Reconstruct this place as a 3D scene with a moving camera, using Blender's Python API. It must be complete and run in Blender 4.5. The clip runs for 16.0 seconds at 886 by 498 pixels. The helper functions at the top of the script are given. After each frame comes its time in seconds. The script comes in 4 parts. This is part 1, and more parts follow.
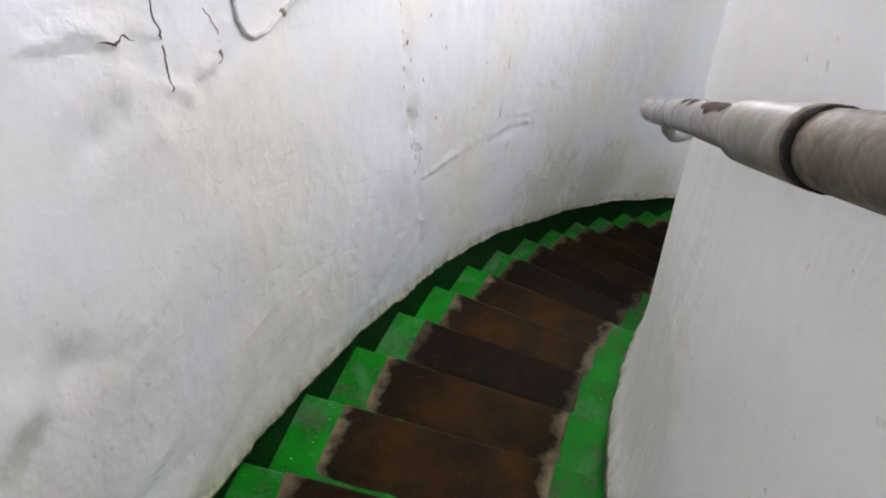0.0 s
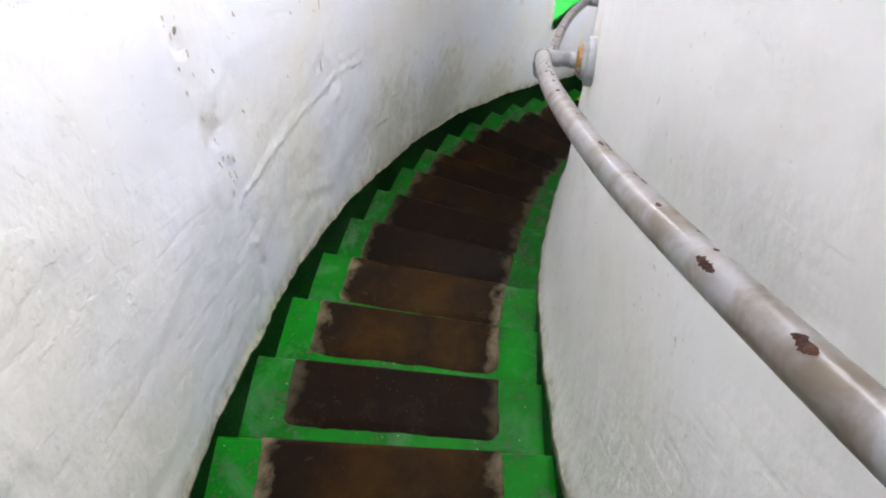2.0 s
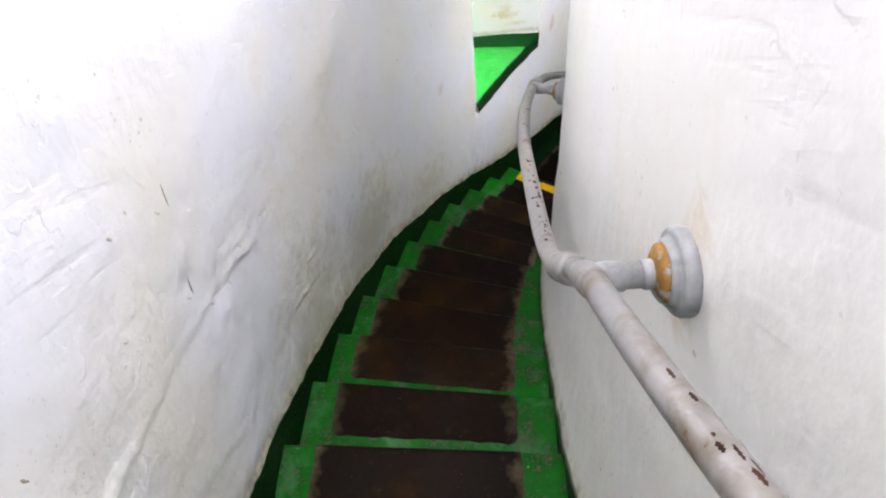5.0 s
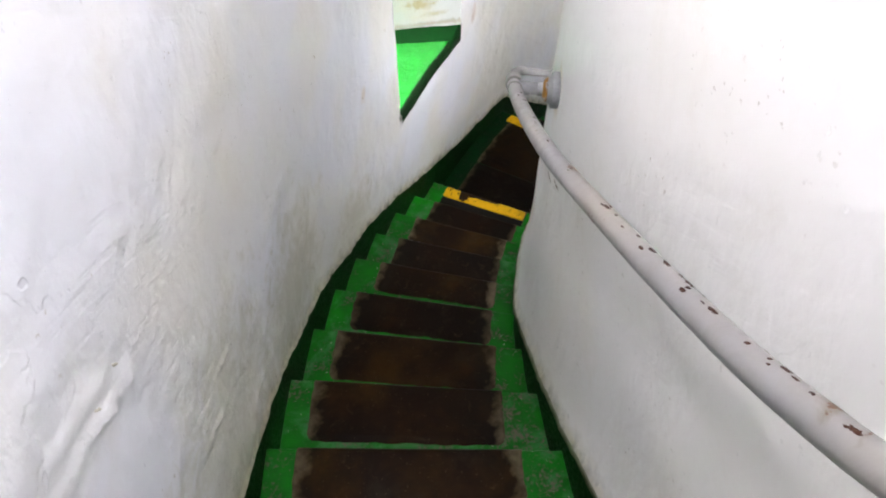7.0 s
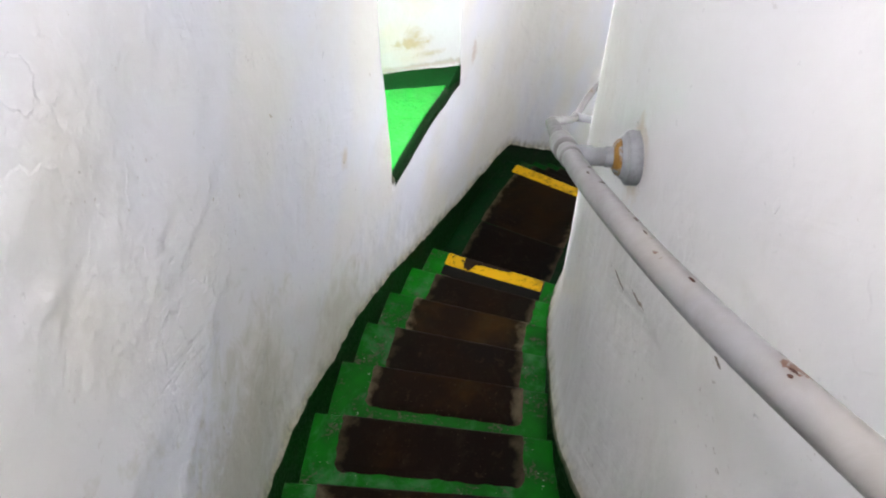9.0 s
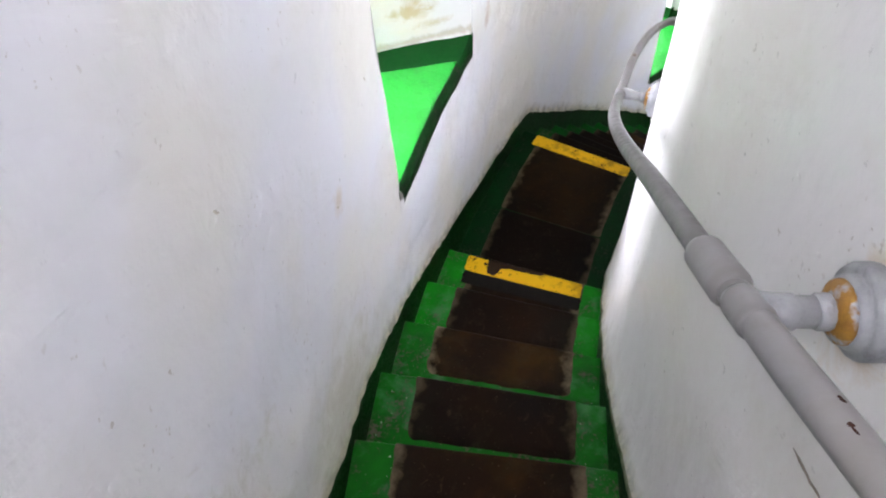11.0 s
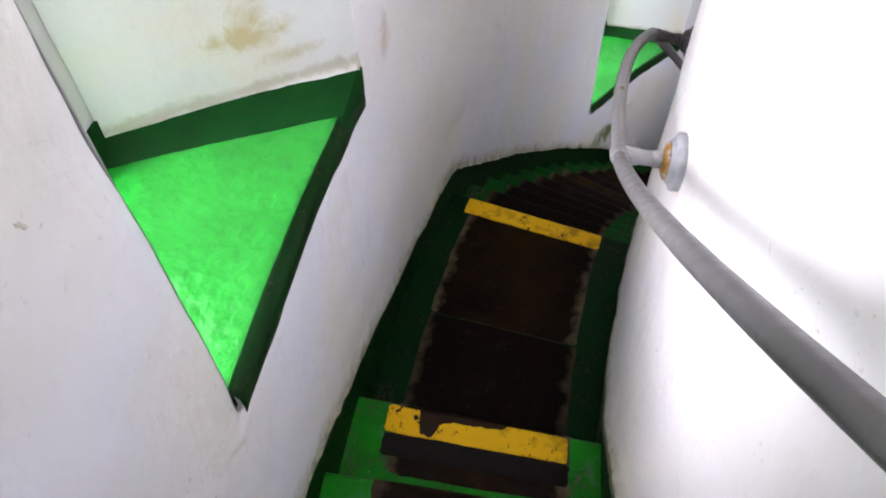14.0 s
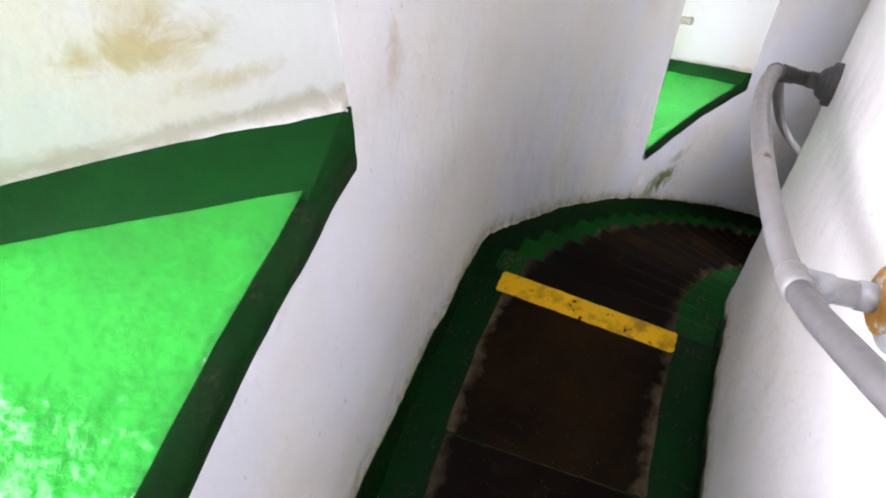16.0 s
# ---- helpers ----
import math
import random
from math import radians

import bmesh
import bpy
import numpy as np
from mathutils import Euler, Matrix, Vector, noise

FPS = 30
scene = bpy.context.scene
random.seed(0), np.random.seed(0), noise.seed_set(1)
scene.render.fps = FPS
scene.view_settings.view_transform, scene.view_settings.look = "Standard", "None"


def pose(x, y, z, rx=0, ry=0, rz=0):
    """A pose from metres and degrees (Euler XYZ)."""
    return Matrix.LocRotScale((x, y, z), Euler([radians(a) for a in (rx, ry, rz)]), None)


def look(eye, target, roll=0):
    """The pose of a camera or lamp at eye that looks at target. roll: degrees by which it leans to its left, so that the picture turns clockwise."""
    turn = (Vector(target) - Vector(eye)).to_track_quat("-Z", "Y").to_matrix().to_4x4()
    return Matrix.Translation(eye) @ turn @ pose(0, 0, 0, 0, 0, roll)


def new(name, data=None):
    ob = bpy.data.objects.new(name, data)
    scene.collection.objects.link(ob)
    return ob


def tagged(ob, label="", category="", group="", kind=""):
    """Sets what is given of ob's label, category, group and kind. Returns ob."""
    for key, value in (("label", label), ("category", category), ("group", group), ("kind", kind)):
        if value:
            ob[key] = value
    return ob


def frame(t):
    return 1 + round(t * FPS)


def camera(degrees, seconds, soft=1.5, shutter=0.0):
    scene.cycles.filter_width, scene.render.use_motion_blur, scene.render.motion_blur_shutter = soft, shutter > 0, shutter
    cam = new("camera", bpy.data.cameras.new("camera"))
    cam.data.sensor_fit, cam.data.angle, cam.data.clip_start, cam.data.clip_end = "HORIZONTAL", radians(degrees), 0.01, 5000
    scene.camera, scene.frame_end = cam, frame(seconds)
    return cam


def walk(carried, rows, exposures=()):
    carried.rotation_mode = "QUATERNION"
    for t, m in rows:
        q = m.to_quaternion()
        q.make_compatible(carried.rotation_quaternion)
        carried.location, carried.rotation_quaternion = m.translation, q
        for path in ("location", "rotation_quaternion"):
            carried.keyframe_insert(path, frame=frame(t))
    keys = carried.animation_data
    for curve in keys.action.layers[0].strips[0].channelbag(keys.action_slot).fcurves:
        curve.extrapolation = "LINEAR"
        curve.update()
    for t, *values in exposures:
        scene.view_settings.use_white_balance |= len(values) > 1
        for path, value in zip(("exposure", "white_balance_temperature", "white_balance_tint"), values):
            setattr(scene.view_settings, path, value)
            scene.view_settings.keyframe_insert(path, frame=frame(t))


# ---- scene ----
cam = camera(66.8, 16.0, soft=2.0)
PATH = [
    (0, (0.183, -0.184, 4.914), (0.085, 1.272, 3.546), -2.8),
    (0.5, (0.186, 0.019, 4.882), (0.263, 1.38, 3.419), -0.7),
    (1, (0.116, 0.224, 4.903), (0.445, 1.483, 3.384), 3.3),
    (1.5, (0.117, 0.347, 4.862), (0.441, 1.655, 3.383), -0.4),
    (2, (0.179, 0.563, 4.787), (0.494, 1.708, 3.177), -1.5),
    (2.5, (0.195, 0.745, 4.74), (0.444, 2.014, 3.214), -6.5),
    (3, (0.182, 0.896, 4.601), (0.606, 2.084, 3.048), 0.7),
    (3.5, (0.198, 1.044, 4.592), (0.781, 2.181, 3.053), 5.5),
    (4, (0.324, 1.241, 4.461), (0.882, 2.504, 3.014), -6.5),
    (4.2, (0.361, 1.283, 4.447), (0.894, 2.475, 2.932), -5.8),
    (6.3, (0.518, 2.115, 3.957), (1.205, 3.266, 2.473), -5.0),
    (6.5, (0.534, 2.189, 3.881), (1.274, 3.275, 2.373), -2.9),
    (7, (0.568, 2.337, 3.834), (1.396, 3.358, 2.327), 0.5),
    (7.5, (0.742, 2.543, 3.683), (1.551, 3.702, 2.268), -7.7),
    (8, (0.83, 2.663, 3.629), (1.571, 3.79, 2.152), -6.9),
    (8.5, (0.905, 2.824, 3.478), (1.834, 3.972, 2.129), -2.7),
    (9, (0.965, 2.934, 3.413), (1.865, 4.004, 1.983), -0.7),
    (9.5, (1.145, 3.103, 3.265), (1.935, 4.23, 1.814), -8.2),
    (9.7, (1.179, 3.148, 3.267), (1.925, 4.287, 1.802), -9.3),
    (11.8, (1.602, 3.79, 2.962), (2.468, 4.667, 1.387), -0.8),
    (12, (1.664, 3.832, 2.829), (2.568, 4.725, 1.284), -0.6),
    (12.5, (1.76, 3.989, 2.711), (2.776, 4.808, 1.196), 2.7),
    (13, (1.917, 4.142, 2.631), (2.949, 4.99, 1.142), -0.0),
    (13.5, (2.128, 4.271, 2.535), (3.132, 5.111, 1.023), -1.4),
    (14, (2.232, 4.355, 2.438), (3.228, 5.199, 0.922), -1.8),
    (14.5, (2.347, 4.484, 2.333), (3.416, 5.319, 0.863), -3.0),
    (15, (2.542, 4.632, 2.191), (3.639, 5.497, 0.76), -3.4),
    (15.5, (2.661, 4.712, 2.127), (3.697, 5.531, 0.625), -1.1),
    (16, (2.742, 4.811, 2.013), (3.74, 5.734, 0.547), -0.8),
]
EXPOSURES = [(0, 0.3, 6500, 14), (0.8, 0.68, 6400, 14), (2.5, 0.62, 6450, 14), (4, 0.53, 6500, 15), (6.5, 0.66, 6600, 15), (9.5, 0.8, 6450, 16), (12, 0.78, 6350, 20), (13, 0.55, 6350, 20), (14, 0.24, 6450, 22), (15, 0.22, 6450, 20), (16, 0.6, 6500, 22)]
walk(cam, [(t, look(eye, target, roll)) for t, eye, target, roll in PATH], EXPOSURES)

# ---- light ----
# Daylight enters through the deep window niches of the tower wall.
world = bpy.data.worlds.new("sky")
scene.world = world
world.use_nodes = True
wn = world.node_tree
sky = wn.nodes.new("ShaderNodeTexSky")
sky.sky_type = "NISHITA"
sky.sun_disc = False
sky.sun_elevation = radians(40)
sky.sun_rotation = radians(200)
wn.links.new(sky.outputs[0], wn.nodes["Background"].inputs[0])
wn.nodes["Background"].inputs[1].default_value = 0.1

# ---- plan of the tower stair ----
CX, CY = 6.236, -0.636          # axis of the tower
RISE = 0.187
R_OUT = 6.855                   # plaster face of the outer wall
R_SHELL = 8.6                  # outside face of the tower wall
TH0, STEP_UP = 118.5, 3.1       # nosing above the landing, degrees per upper step
TH1, STEP_DN = 107.5, 2.3       # landing edge, degrees per lower step
TH_MIN, TH_MAX = 50.0, 200.0


def P(r, th, z):
    a = radians(th)
    return Vector((CX + r * math.cos(a), CY + r * math.sin(a), z))


def lerp_knots(x, knots):
    xs = [k[0] for k in knots]
    ys = [k[1] for k in knots]
    return float(np.interp(x, xs, ys))


def nose(th):
    """Height of the line through the nosings."""
    if th >= TH0:
        return RISE * (1 + (th - TH0) / STEP_UP)
    if th <= TH1:
        return -RISE * (TH1 - th) / STEP_DN
    return RISE * ((th - TH1) / (TH0 - TH1)) ** 3


def r_in(th):
    """Plaster face of the inner wall."""
    return lerp_knots(th, ((45, 5.90), (100, 5.90), (107, 5.945), (112, 5.955), (124, 5.945), (130, 5.93), (135, 5.93),
                           (139, 5.89), (143, 5.85), (147, 5.822), (205, 5.82)))


def foot(h, th=150.0):
    """The inner plaster swells towards the stair at its foot."""
    return 0.042 * math.exp(-max(h, 0.0) / 0.16) * min(1.0, max(0.0, (th - 113.0) / 6.0))


def wob(a, b, c, scale, seed=0.0):
    return noise.noise(Vector((a * scale + seed, b * scale - seed, c * scale + 3.1 * seed)))


def skirt_out(th):
    base = nose(th)
    extra = lerp_knots(th, ((140, 0.145), (152, 0.145), (158, 0.092), (163, 0.062), (168, 0.03), (174, 0.012))) + 0.012 * wob(th, 0, 0, 0.23)
    if TH1 - 1 < th < TH0 + 3:
        f = min(1, max(0, (th - (TH1 - 1)) / 3)) * min(1, max(0, (TH0 + 3 - th) / 3))
        extra += 0.055 * f
    return base + extra + 0.008 * wob(th, 5, 0, 1.3) + 0.008 * wob(th, 9, 0, 3.3)


def skirt_in(th):
    return nose(th) + 0.10 + 0.012 * wob(th, 0, 7, 0.31) + 0.008 * wob(th, 5, 7, 1.5) + 0.007 * wob(th, 9, 7, 3.3)


# window niches: near and far edge at the wall, sill height, bottom of the stair's rows
NICHES = {
    1: dict(near=123.45, far=115.0, low=1.215, sill=1.28, jamb=116.35, wn=125.2, wf=118.85, band=0.061),
    2: dict(near=89.25, far=78.5, low=-0.985, sill=-0.92, jamb=79.5, wn=91.4, wf=81.9, band=0.075),
}
NICHE_H = 1.25


def sill_line(th):
    return lerp_knots(th, ((45, nose(45) + 0.95), (78.25, -0.985), (89.5, -0.985), (114.75, 1.215), (123.75, 1.215),
                           (205, 6.16)))


# ---- materials ----
def material(name):
    m = bpy.data.materials.new(name)
    m.use_nodes = True
    t = m.node_tree
    return m, t, t.nodes["Principled BSDF"]


def nd(t, kind, **kw):
    n = t.nodes.new(kind)
    for k, v in kw.items():
        n.inputs[k].default_value = v
    return n


def coords(t):
    return t.nodes.new("ShaderNodeTexCoord").outputs["Object"]


def noise_tex(t, vec, scale, detail=4.0, rough=0.55, dist=0.0):
    n = nd(t, "ShaderNodeTexNoise", Scale=scale, Detail=detail, Roughness=rough, Distortion=dist)
    t.links.new(vec, n.inputs["Vector"])
    return n.outputs["Fac"]


def ramp(t, fac, *stops):
    n = t.nodes.new("ShaderNodeValToRGB")
    el = n.color_ramp.elements
    while len(el) < len(stops):
        el.new(0.5)
    for e, (p, c) in zip(el, stops):
        e.position = p
        e.color = (*c, 1) if len(c) == 3 else c
    t.links.new(fac, n.inputs[0])
    return n.outputs[0]


def grey(v):
    return (v, v, v)


def mix(t, fac, a, b):
    n = t.nodes.new("ShaderNodeMix")
    n.data_type = "RGBA"
    for sock, v in ((n.inputs[0], fac), (n.inputs[6], a), (n.inputs[7], b)):
        if isinstance(v, (int, float)):
            sock.default_value = v
        elif isinstance(v, tuple):
            sock.default_value = (*v, 1)
        else:
            t.links.new(v, sock)
    return n.outputs[2]


def calc(t, op, a, b=0.0):
    n = t.nodes.new("ShaderNodeMath")
    n.operation = op
    for sock, v in ((n.inputs[0], a), (n.inputs[1], b)):
        if isinstance(v, (int, float)):
            sock.default_value = v
        else:
            t.links.new(v, sock)
    return n.outputs[0]


def bump(t, bsdf, height, strength, distance):
    n = nd(t, "ShaderNodeBump", Strength=strength, Distance=distance)
    t.links.new(height, n.inputs["Height"])
    t.links.new(n.outputs[0], bsdf.inputs["Normal"])


def plaster(name, base, warm, stain_amount, lump, flake=0.0, spots=(), hem=False):
    m, t, b = material(name)
    v = coords(t)
    big = noise_tex(t, v, 1.3, 3, 0.5)
    mid = noise_tex(t, v, 5.0, 4, 0.52)
    fine = noise_tex(t, v, 34.0, 5, 0.6)
    c = mix(t, ramp(t, big, (0.40, grey(0)), (0.62, grey(1))), base, warm)
    dirty = ramp(t, noise_tex(t, v, 2.6, 6, 0.68, 0.6), (0.54, grey(0)), (0.70, grey(1)))
    c = mix(t, calc(t, "MULTIPLY", dirty, stain_amount), c, (0.52, 0.45, 0.30))
    specks = calc(t, "MULTIPLY", ramp(t, noise_tex(t, v, 60.0, 3, 0.5), (0.66, grey(0)), (0.70, grey(1))), ramp(t, mid, (0.55, grey(0)), (0.64, grey(1))))
    c = mix(t, calc(t, "MULTIPLY", specks, 0.5), c, (0.36, 0.31, 0.25))
    if hem:    # ragged line of green grime where the limewash ends on the skirting
        uv = t.nodes.new("ShaderNodeUVMap")
        uv.uv_map = "UVMap"
        sep = t.nodes.new("ShaderNodeSeparateXYZ")
        t.links.new(uv.outputs[0], sep.inputs[0])
        line = calc(t, "ADD", sep.outputs[1], calc(t, "MULTIPLY", calc(t, "SUBTRACT", noise_tex(t, v, 13.0, 6, 0.66), 0.5), 0.11))
        grime = ramp(t, line, (0.014, grey(1)), (0.050, grey(0.4)), (0.095, grey(0)))
        c = mix(t, calc(t, "MULTIPLY", grime, 0.8), c, mix(t, ramp(t, noise_tex(t, v, 19.0, 4, 0.6), (0.45, grey(0)), (0.58, grey(1))), (0.46, 0.42, 0.27), (0.17, 0.16, 0.085)))
    for at, size, tint, amount in spots:    # stains with a shape of their own, and patches of painted dimness
        shift = nd(t, "ShaderNodeMapping", Location=tuple(-a / d for a, d in zip(at, size)), Scale=tuple(1 / d for d in size))
        t.links.new(v, shift.inputs["Vector"])
        ln = t.nodes.new("ShaderNodeVectorMath")
        ln.operation = "LENGTH"
        t.links.new(shift.outputs[0], ln.inputs[0])
        ragged = calc(t, "ADD", ln.outputs["Value"], calc(t, "MULTIPLY", calc(t, "SUBTRACT", noise_tex(t, v, 11.0, 6, 0.7, 0.8), 0.5), 2.6))
        c = mix(t, calc(t, "MULTIPLY", ramp(t, ragged, (0.35, grey(1)), (1.0, grey(0))), amount), c, tint)
    t.links.new(c, b.inputs["Base Color"])
    t.links.new(ramp(t, fine, (0.3, grey(0.27)), (0.7, grey(0.48))), b.inputs["Roughness"])
    b.inputs["Specular IOR Level"].default_value = 0.42
    # relief in metres: swells, dabs of the float, grain, then brush strokes and lifted flakes in patches
    h = calc(t, "MULTIPLY", noise_tex(t, v, 8.0, 3, 0.5), 0.0075 * lump)
    h = calc(t, "ADD", h, calc(t, "MULTIPLY", calc(t, "MULTIPLY", noise_tex(t, v, 27.0, 3, 0.55), ramp(t, big, (0.36, grey(0.35)), (0.60, grey(1)))), 0.0040 * lump))
    h = calc(t, "ADD", h, calc(t, "MULTIPLY", noise_tex(t, v, 95.0, 3, 0.6), 0.00030 * lump))
    if flake:
        uvm = t.nodes.new("ShaderNodeUVMap")
        uvm.uv_map = "Plain"
        along = nd(t, "ShaderNodeMapping", Rotation=(0, 0, radians(-8)), Scale=(5.5, 26.0, 1.0))
        t.links.new(uvm.outputs[0], along.inputs["Vector"])
        strokes = ramp(t, noise_tex(t, along.outputs[0], 1.0, 3, 0.5), (0.5, grey(0)), (0.72, grey(1)))
        brushed = ramp(t, noise_tex(t, v, 1.9, 3, 0.6), (0.46, grey(0.05)), (0.66, grey(1)))
        h = calc(t, "ADD", h, calc(t, "MULTIPLY", calc(t, "MULTIPLY", strokes, brushed), 0.0017 * lump))
        where = ramp(t, noise_tex(t, v, 2.2, 3, 0.6, 0.3), (0.48, grey(0)), (0.66, grey(1)))
        plates = ramp(t, noise_tex(t, v, 9.0, 4, 0.5), (0.51, grey(0)), (0.545, grey(1)))
        h = calc(t, "ADD", h, calc(t, "MULTIPLY", calc(t, "MULTIPLY", where, plates), 0.0014 * flake))
        nicks = ramp(t, noise_tex(t, v, 17.0, 2, 0.5), (0.74, grey(0)), (0.77, grey(1)))
        h = calc(t, "SUBTRACT", h, calc(t, "MULTIPLY", nicks, 0.0014))
    bump(t, b, h, 1.0, 1.0)
    return m


def paint(name, base, dark, scale=6.0, rough=0.3, wear=0.0, relief=0.35, gloss=0.14, lumps=0.3, vary=0.0):
    m, t, b = material(name)
    v = coords(t)
    n1 = noise_tex(t, v, scale, 5, 0.6)
    n2 = noise_tex(t, v, scale * 9, 4, 0.6)
    c = mix(t, ramp(t, n1, (0.35, grey(0)), (0.7, grey(1))), base, dark)
    if vary:
        tone = t.nodes.new("ShaderNodeObjectInfo").outputs["Random"]
        c = mix(t, calc(t, "MULTIPLY", tone, vary * 0.6), c, (0.016, 0.080, 0.014))
        milky = ramp(t, noise_tex(t, v, 5.5, 6, 0.68, 0.4), (0.50, grey(0)), (0.66, grey(1)))
        c = mix(t, calc(t, "MULTIPLY", milky, vary), c, (0.085, 0.23, 0.105))
        flecks = ramp(t, noise_tex(t, v, 70.0, 2, 0.5), (0.735, grey(0)), (0.755, grey(1)))
        c = mix(t, calc(t, "MULTIPLY", flecks, 0.8), c, (0.42, 0.46, 0.36))
    if wear:
        w = ramp(t, calc(t, "ADD", calc(t, "MULTIPLY", n2, 0.5), calc(t, "MULTIPLY", n1, 0.5)), (0.54, grey(0)), (0.64, grey(1)))
        c = mix(t, calc(t, "MULTIPLY", w, wear), c, (0.10, 0.085, 0.06))
    t.links.new(c, b.inputs["Base Color"])
    t.links.new(ramp(t, n2, (0.3, grey(rough * 0.8)), (0.7, grey(rough * 1.6))), b.inputs["Roughness"])
    b.inputs["Specular IOR Level"].default_value = gloss
    bump(t, b, calc(t, "ADD", n1, calc(t, "MULTIPLY", n2, lumps)), relief, 0.008)
    return m


def make_sill_paint():
    """Thick glossy green paint with brush lumps."""
    m, t, b = material("green_sill_paint")
    v = coords(t)
    wide = noise_tex(t, v, 3.0, 4, 0.6)
    lumps = noise_tex(t, v, 22.0, 2, 0.5)
    dabs = noise_tex(t, v, 52.0, 3, 0.55)
    c = mix(t, ramp(t, wide, (0.35, grey(0)), (0.68, grey(1))), (0.006, 0.26, 0.022), (0.004, 0.175, 0.015))
    t.links.new(c, b.inputs["Base Color"])
    t.links.new(ramp(t, dabs, (0.3, grey(0.05)), (0.7, grey(0.16))), b.inputs["Roughness"])
    b.inputs["Specular IOR Level"].default_value = 0.6
    h = calc(t, "ADD", calc(t, "MULTIPLY", lumps, 0.0080), calc(t, "MULTIPLY", dabs, 0.0022))
    h = calc(t, "ADD", h, calc(t, "MULTIPLY", noise_tex(t, v, 120.0, 2, 0.5), 0.0001))
    bump(t, b, h, 1.0, 1.0)
    return m


SILL_GREEN = make_sill_paint()
DUN = (0.34, 0.27, 0.12)
JAMB_SPOTS = (((0.17, 0.35, 0.235), (0.15, 0.10, 0.05), DUN, 0.8), ((0.19, 0.34, 0.29), (0.07, 0.05, 0.05), DUN, 0.6), ((0.27, 0.30, 0.155), (0.12, 0.08, 0.03), DUN, 0.6),
              ((0.0, 0.3, 0.085), (4.0, 4.0, 0.028), (0.30, 0.27, 0.19), 0.7))
OLIVE, OCHRE, PINK = (0.15, 0.21, 0.05), (0.55, 0.36, 0.10), (0.52, 0.38, 0.30)
OUTER_SPOTS = ((P(R_OUT, 86.3, -1.40), (0.30, 0.30, 0.12), OLIVE, 1.0), (P(R_OUT, 84.5, -1.27), (0.16, 0.16, 0.06), (0.30, 0.28, 0.20), 0.5),
               (P(R_OUT, 113.2, 1.31), (0.05, 0.05, 0.09), PINK, 0.55), (P(R_OUT, 128.0, 1.80), (0.05, 0.05, 0.06), OCHRE, 0.35),
               # three broad olive patches: green bounce and low light painted onto the plaster
               (P(R_OUT, 145.0, nose(145) + 0.34), (0.55, 0.55, 0.40), (0.46, 0.45, 0.33), 0.5), (P(R_OUT, 138.5, nose(138.5) + 0.36), (0.5, 0.5, 0.42), (0.46, 0.45, 0.33), 0.5), (P(R_OUT, 131.5, nose(131.5) + 0.22), (0.5, 0.5, 0.3), (0.50, 0.48, 0.36), 0.4),
               (P(R_OUT, 171.6, 3.97), (0.10, 0.10, 0.05), (0.42, 0.40, 0.33), 0.35), (P(R_OUT, 156.8, 3.52), (0.08, 0.08, 0.06), (0.46, 0.43, 0.36), 0.5))
INNER_SPOTS = ((P(r_in(115.9), 115.9, 1.225), (0.085, 0.085, 0.085), OCHRE, 0.6), (P(r_in(135), 135, nose(135) + 1.30), (0.07, 0.07, 0.14), OCHRE, 0.4),
               (P(r_in(153.7), 153.7, nose(153.7) + 1.25), (0.07, 0.07, 0.15), OCHRE, 0.45))
PLASTER = plaster("plaster_white", (0.80, 0.82, 0.885), (0.82, 0.81, 0.76), 0.11, 1.0, 1.0, OUTER_SPOTS, True)
PLASTER_IN = plaster("plaster_inner", (0.82, 0.815, 0.80), (0.81, 0.795, 0.745), 0.14, 0.85, 0.6, INNER_SPOTS, True)
CEIL = plaster("ceiling_limewash", (0.78, 0.78, 0.77), (0.72, 0.71, 0.67), 0.1, 0.7)
EDGE = paint("plaster_edge", (0.27, 0.28, 0.19), (0.13, 0.14, 0.08), 14, 0.8)
# the landing's own dark green, deepened further to offset the light on it
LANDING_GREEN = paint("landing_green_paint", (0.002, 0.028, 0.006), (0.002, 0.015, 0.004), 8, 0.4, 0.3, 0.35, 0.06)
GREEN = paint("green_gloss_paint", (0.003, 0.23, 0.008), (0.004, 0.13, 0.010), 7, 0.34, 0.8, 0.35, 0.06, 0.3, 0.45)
# steps 2 to 10: darker base than GREEN, with more wear
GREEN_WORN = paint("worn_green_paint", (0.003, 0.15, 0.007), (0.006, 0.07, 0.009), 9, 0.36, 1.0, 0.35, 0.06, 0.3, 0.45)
# the steps' green darkened: dim light of the lower flight put into the colour
GREEN_DIM = paint("dimmed_green_paint", (0.003, 0.080, 0.010), (0.002, 0.045, 0.006), 7, 0.4, 0.6, 0.35, 0.06)
SKIRT = paint("dark_green_skirting_paint", (0.002, 0.032, 0.004), (0.002, 0.018, 0.003), 9, 0.4, 0.25, 0.35, 0.08)
BORDER = paint("dark_green_border_paint", (0.002, 0.040, 0.006), (0.002, 0.026, 0.004), 6, 0.5, 0.05, 0.5, 0.06)
EXTERIOR = paint("tower_render", (0.62, 0.60, 0.56), (0.5, 0.48, 0.44), 3, 0.9)


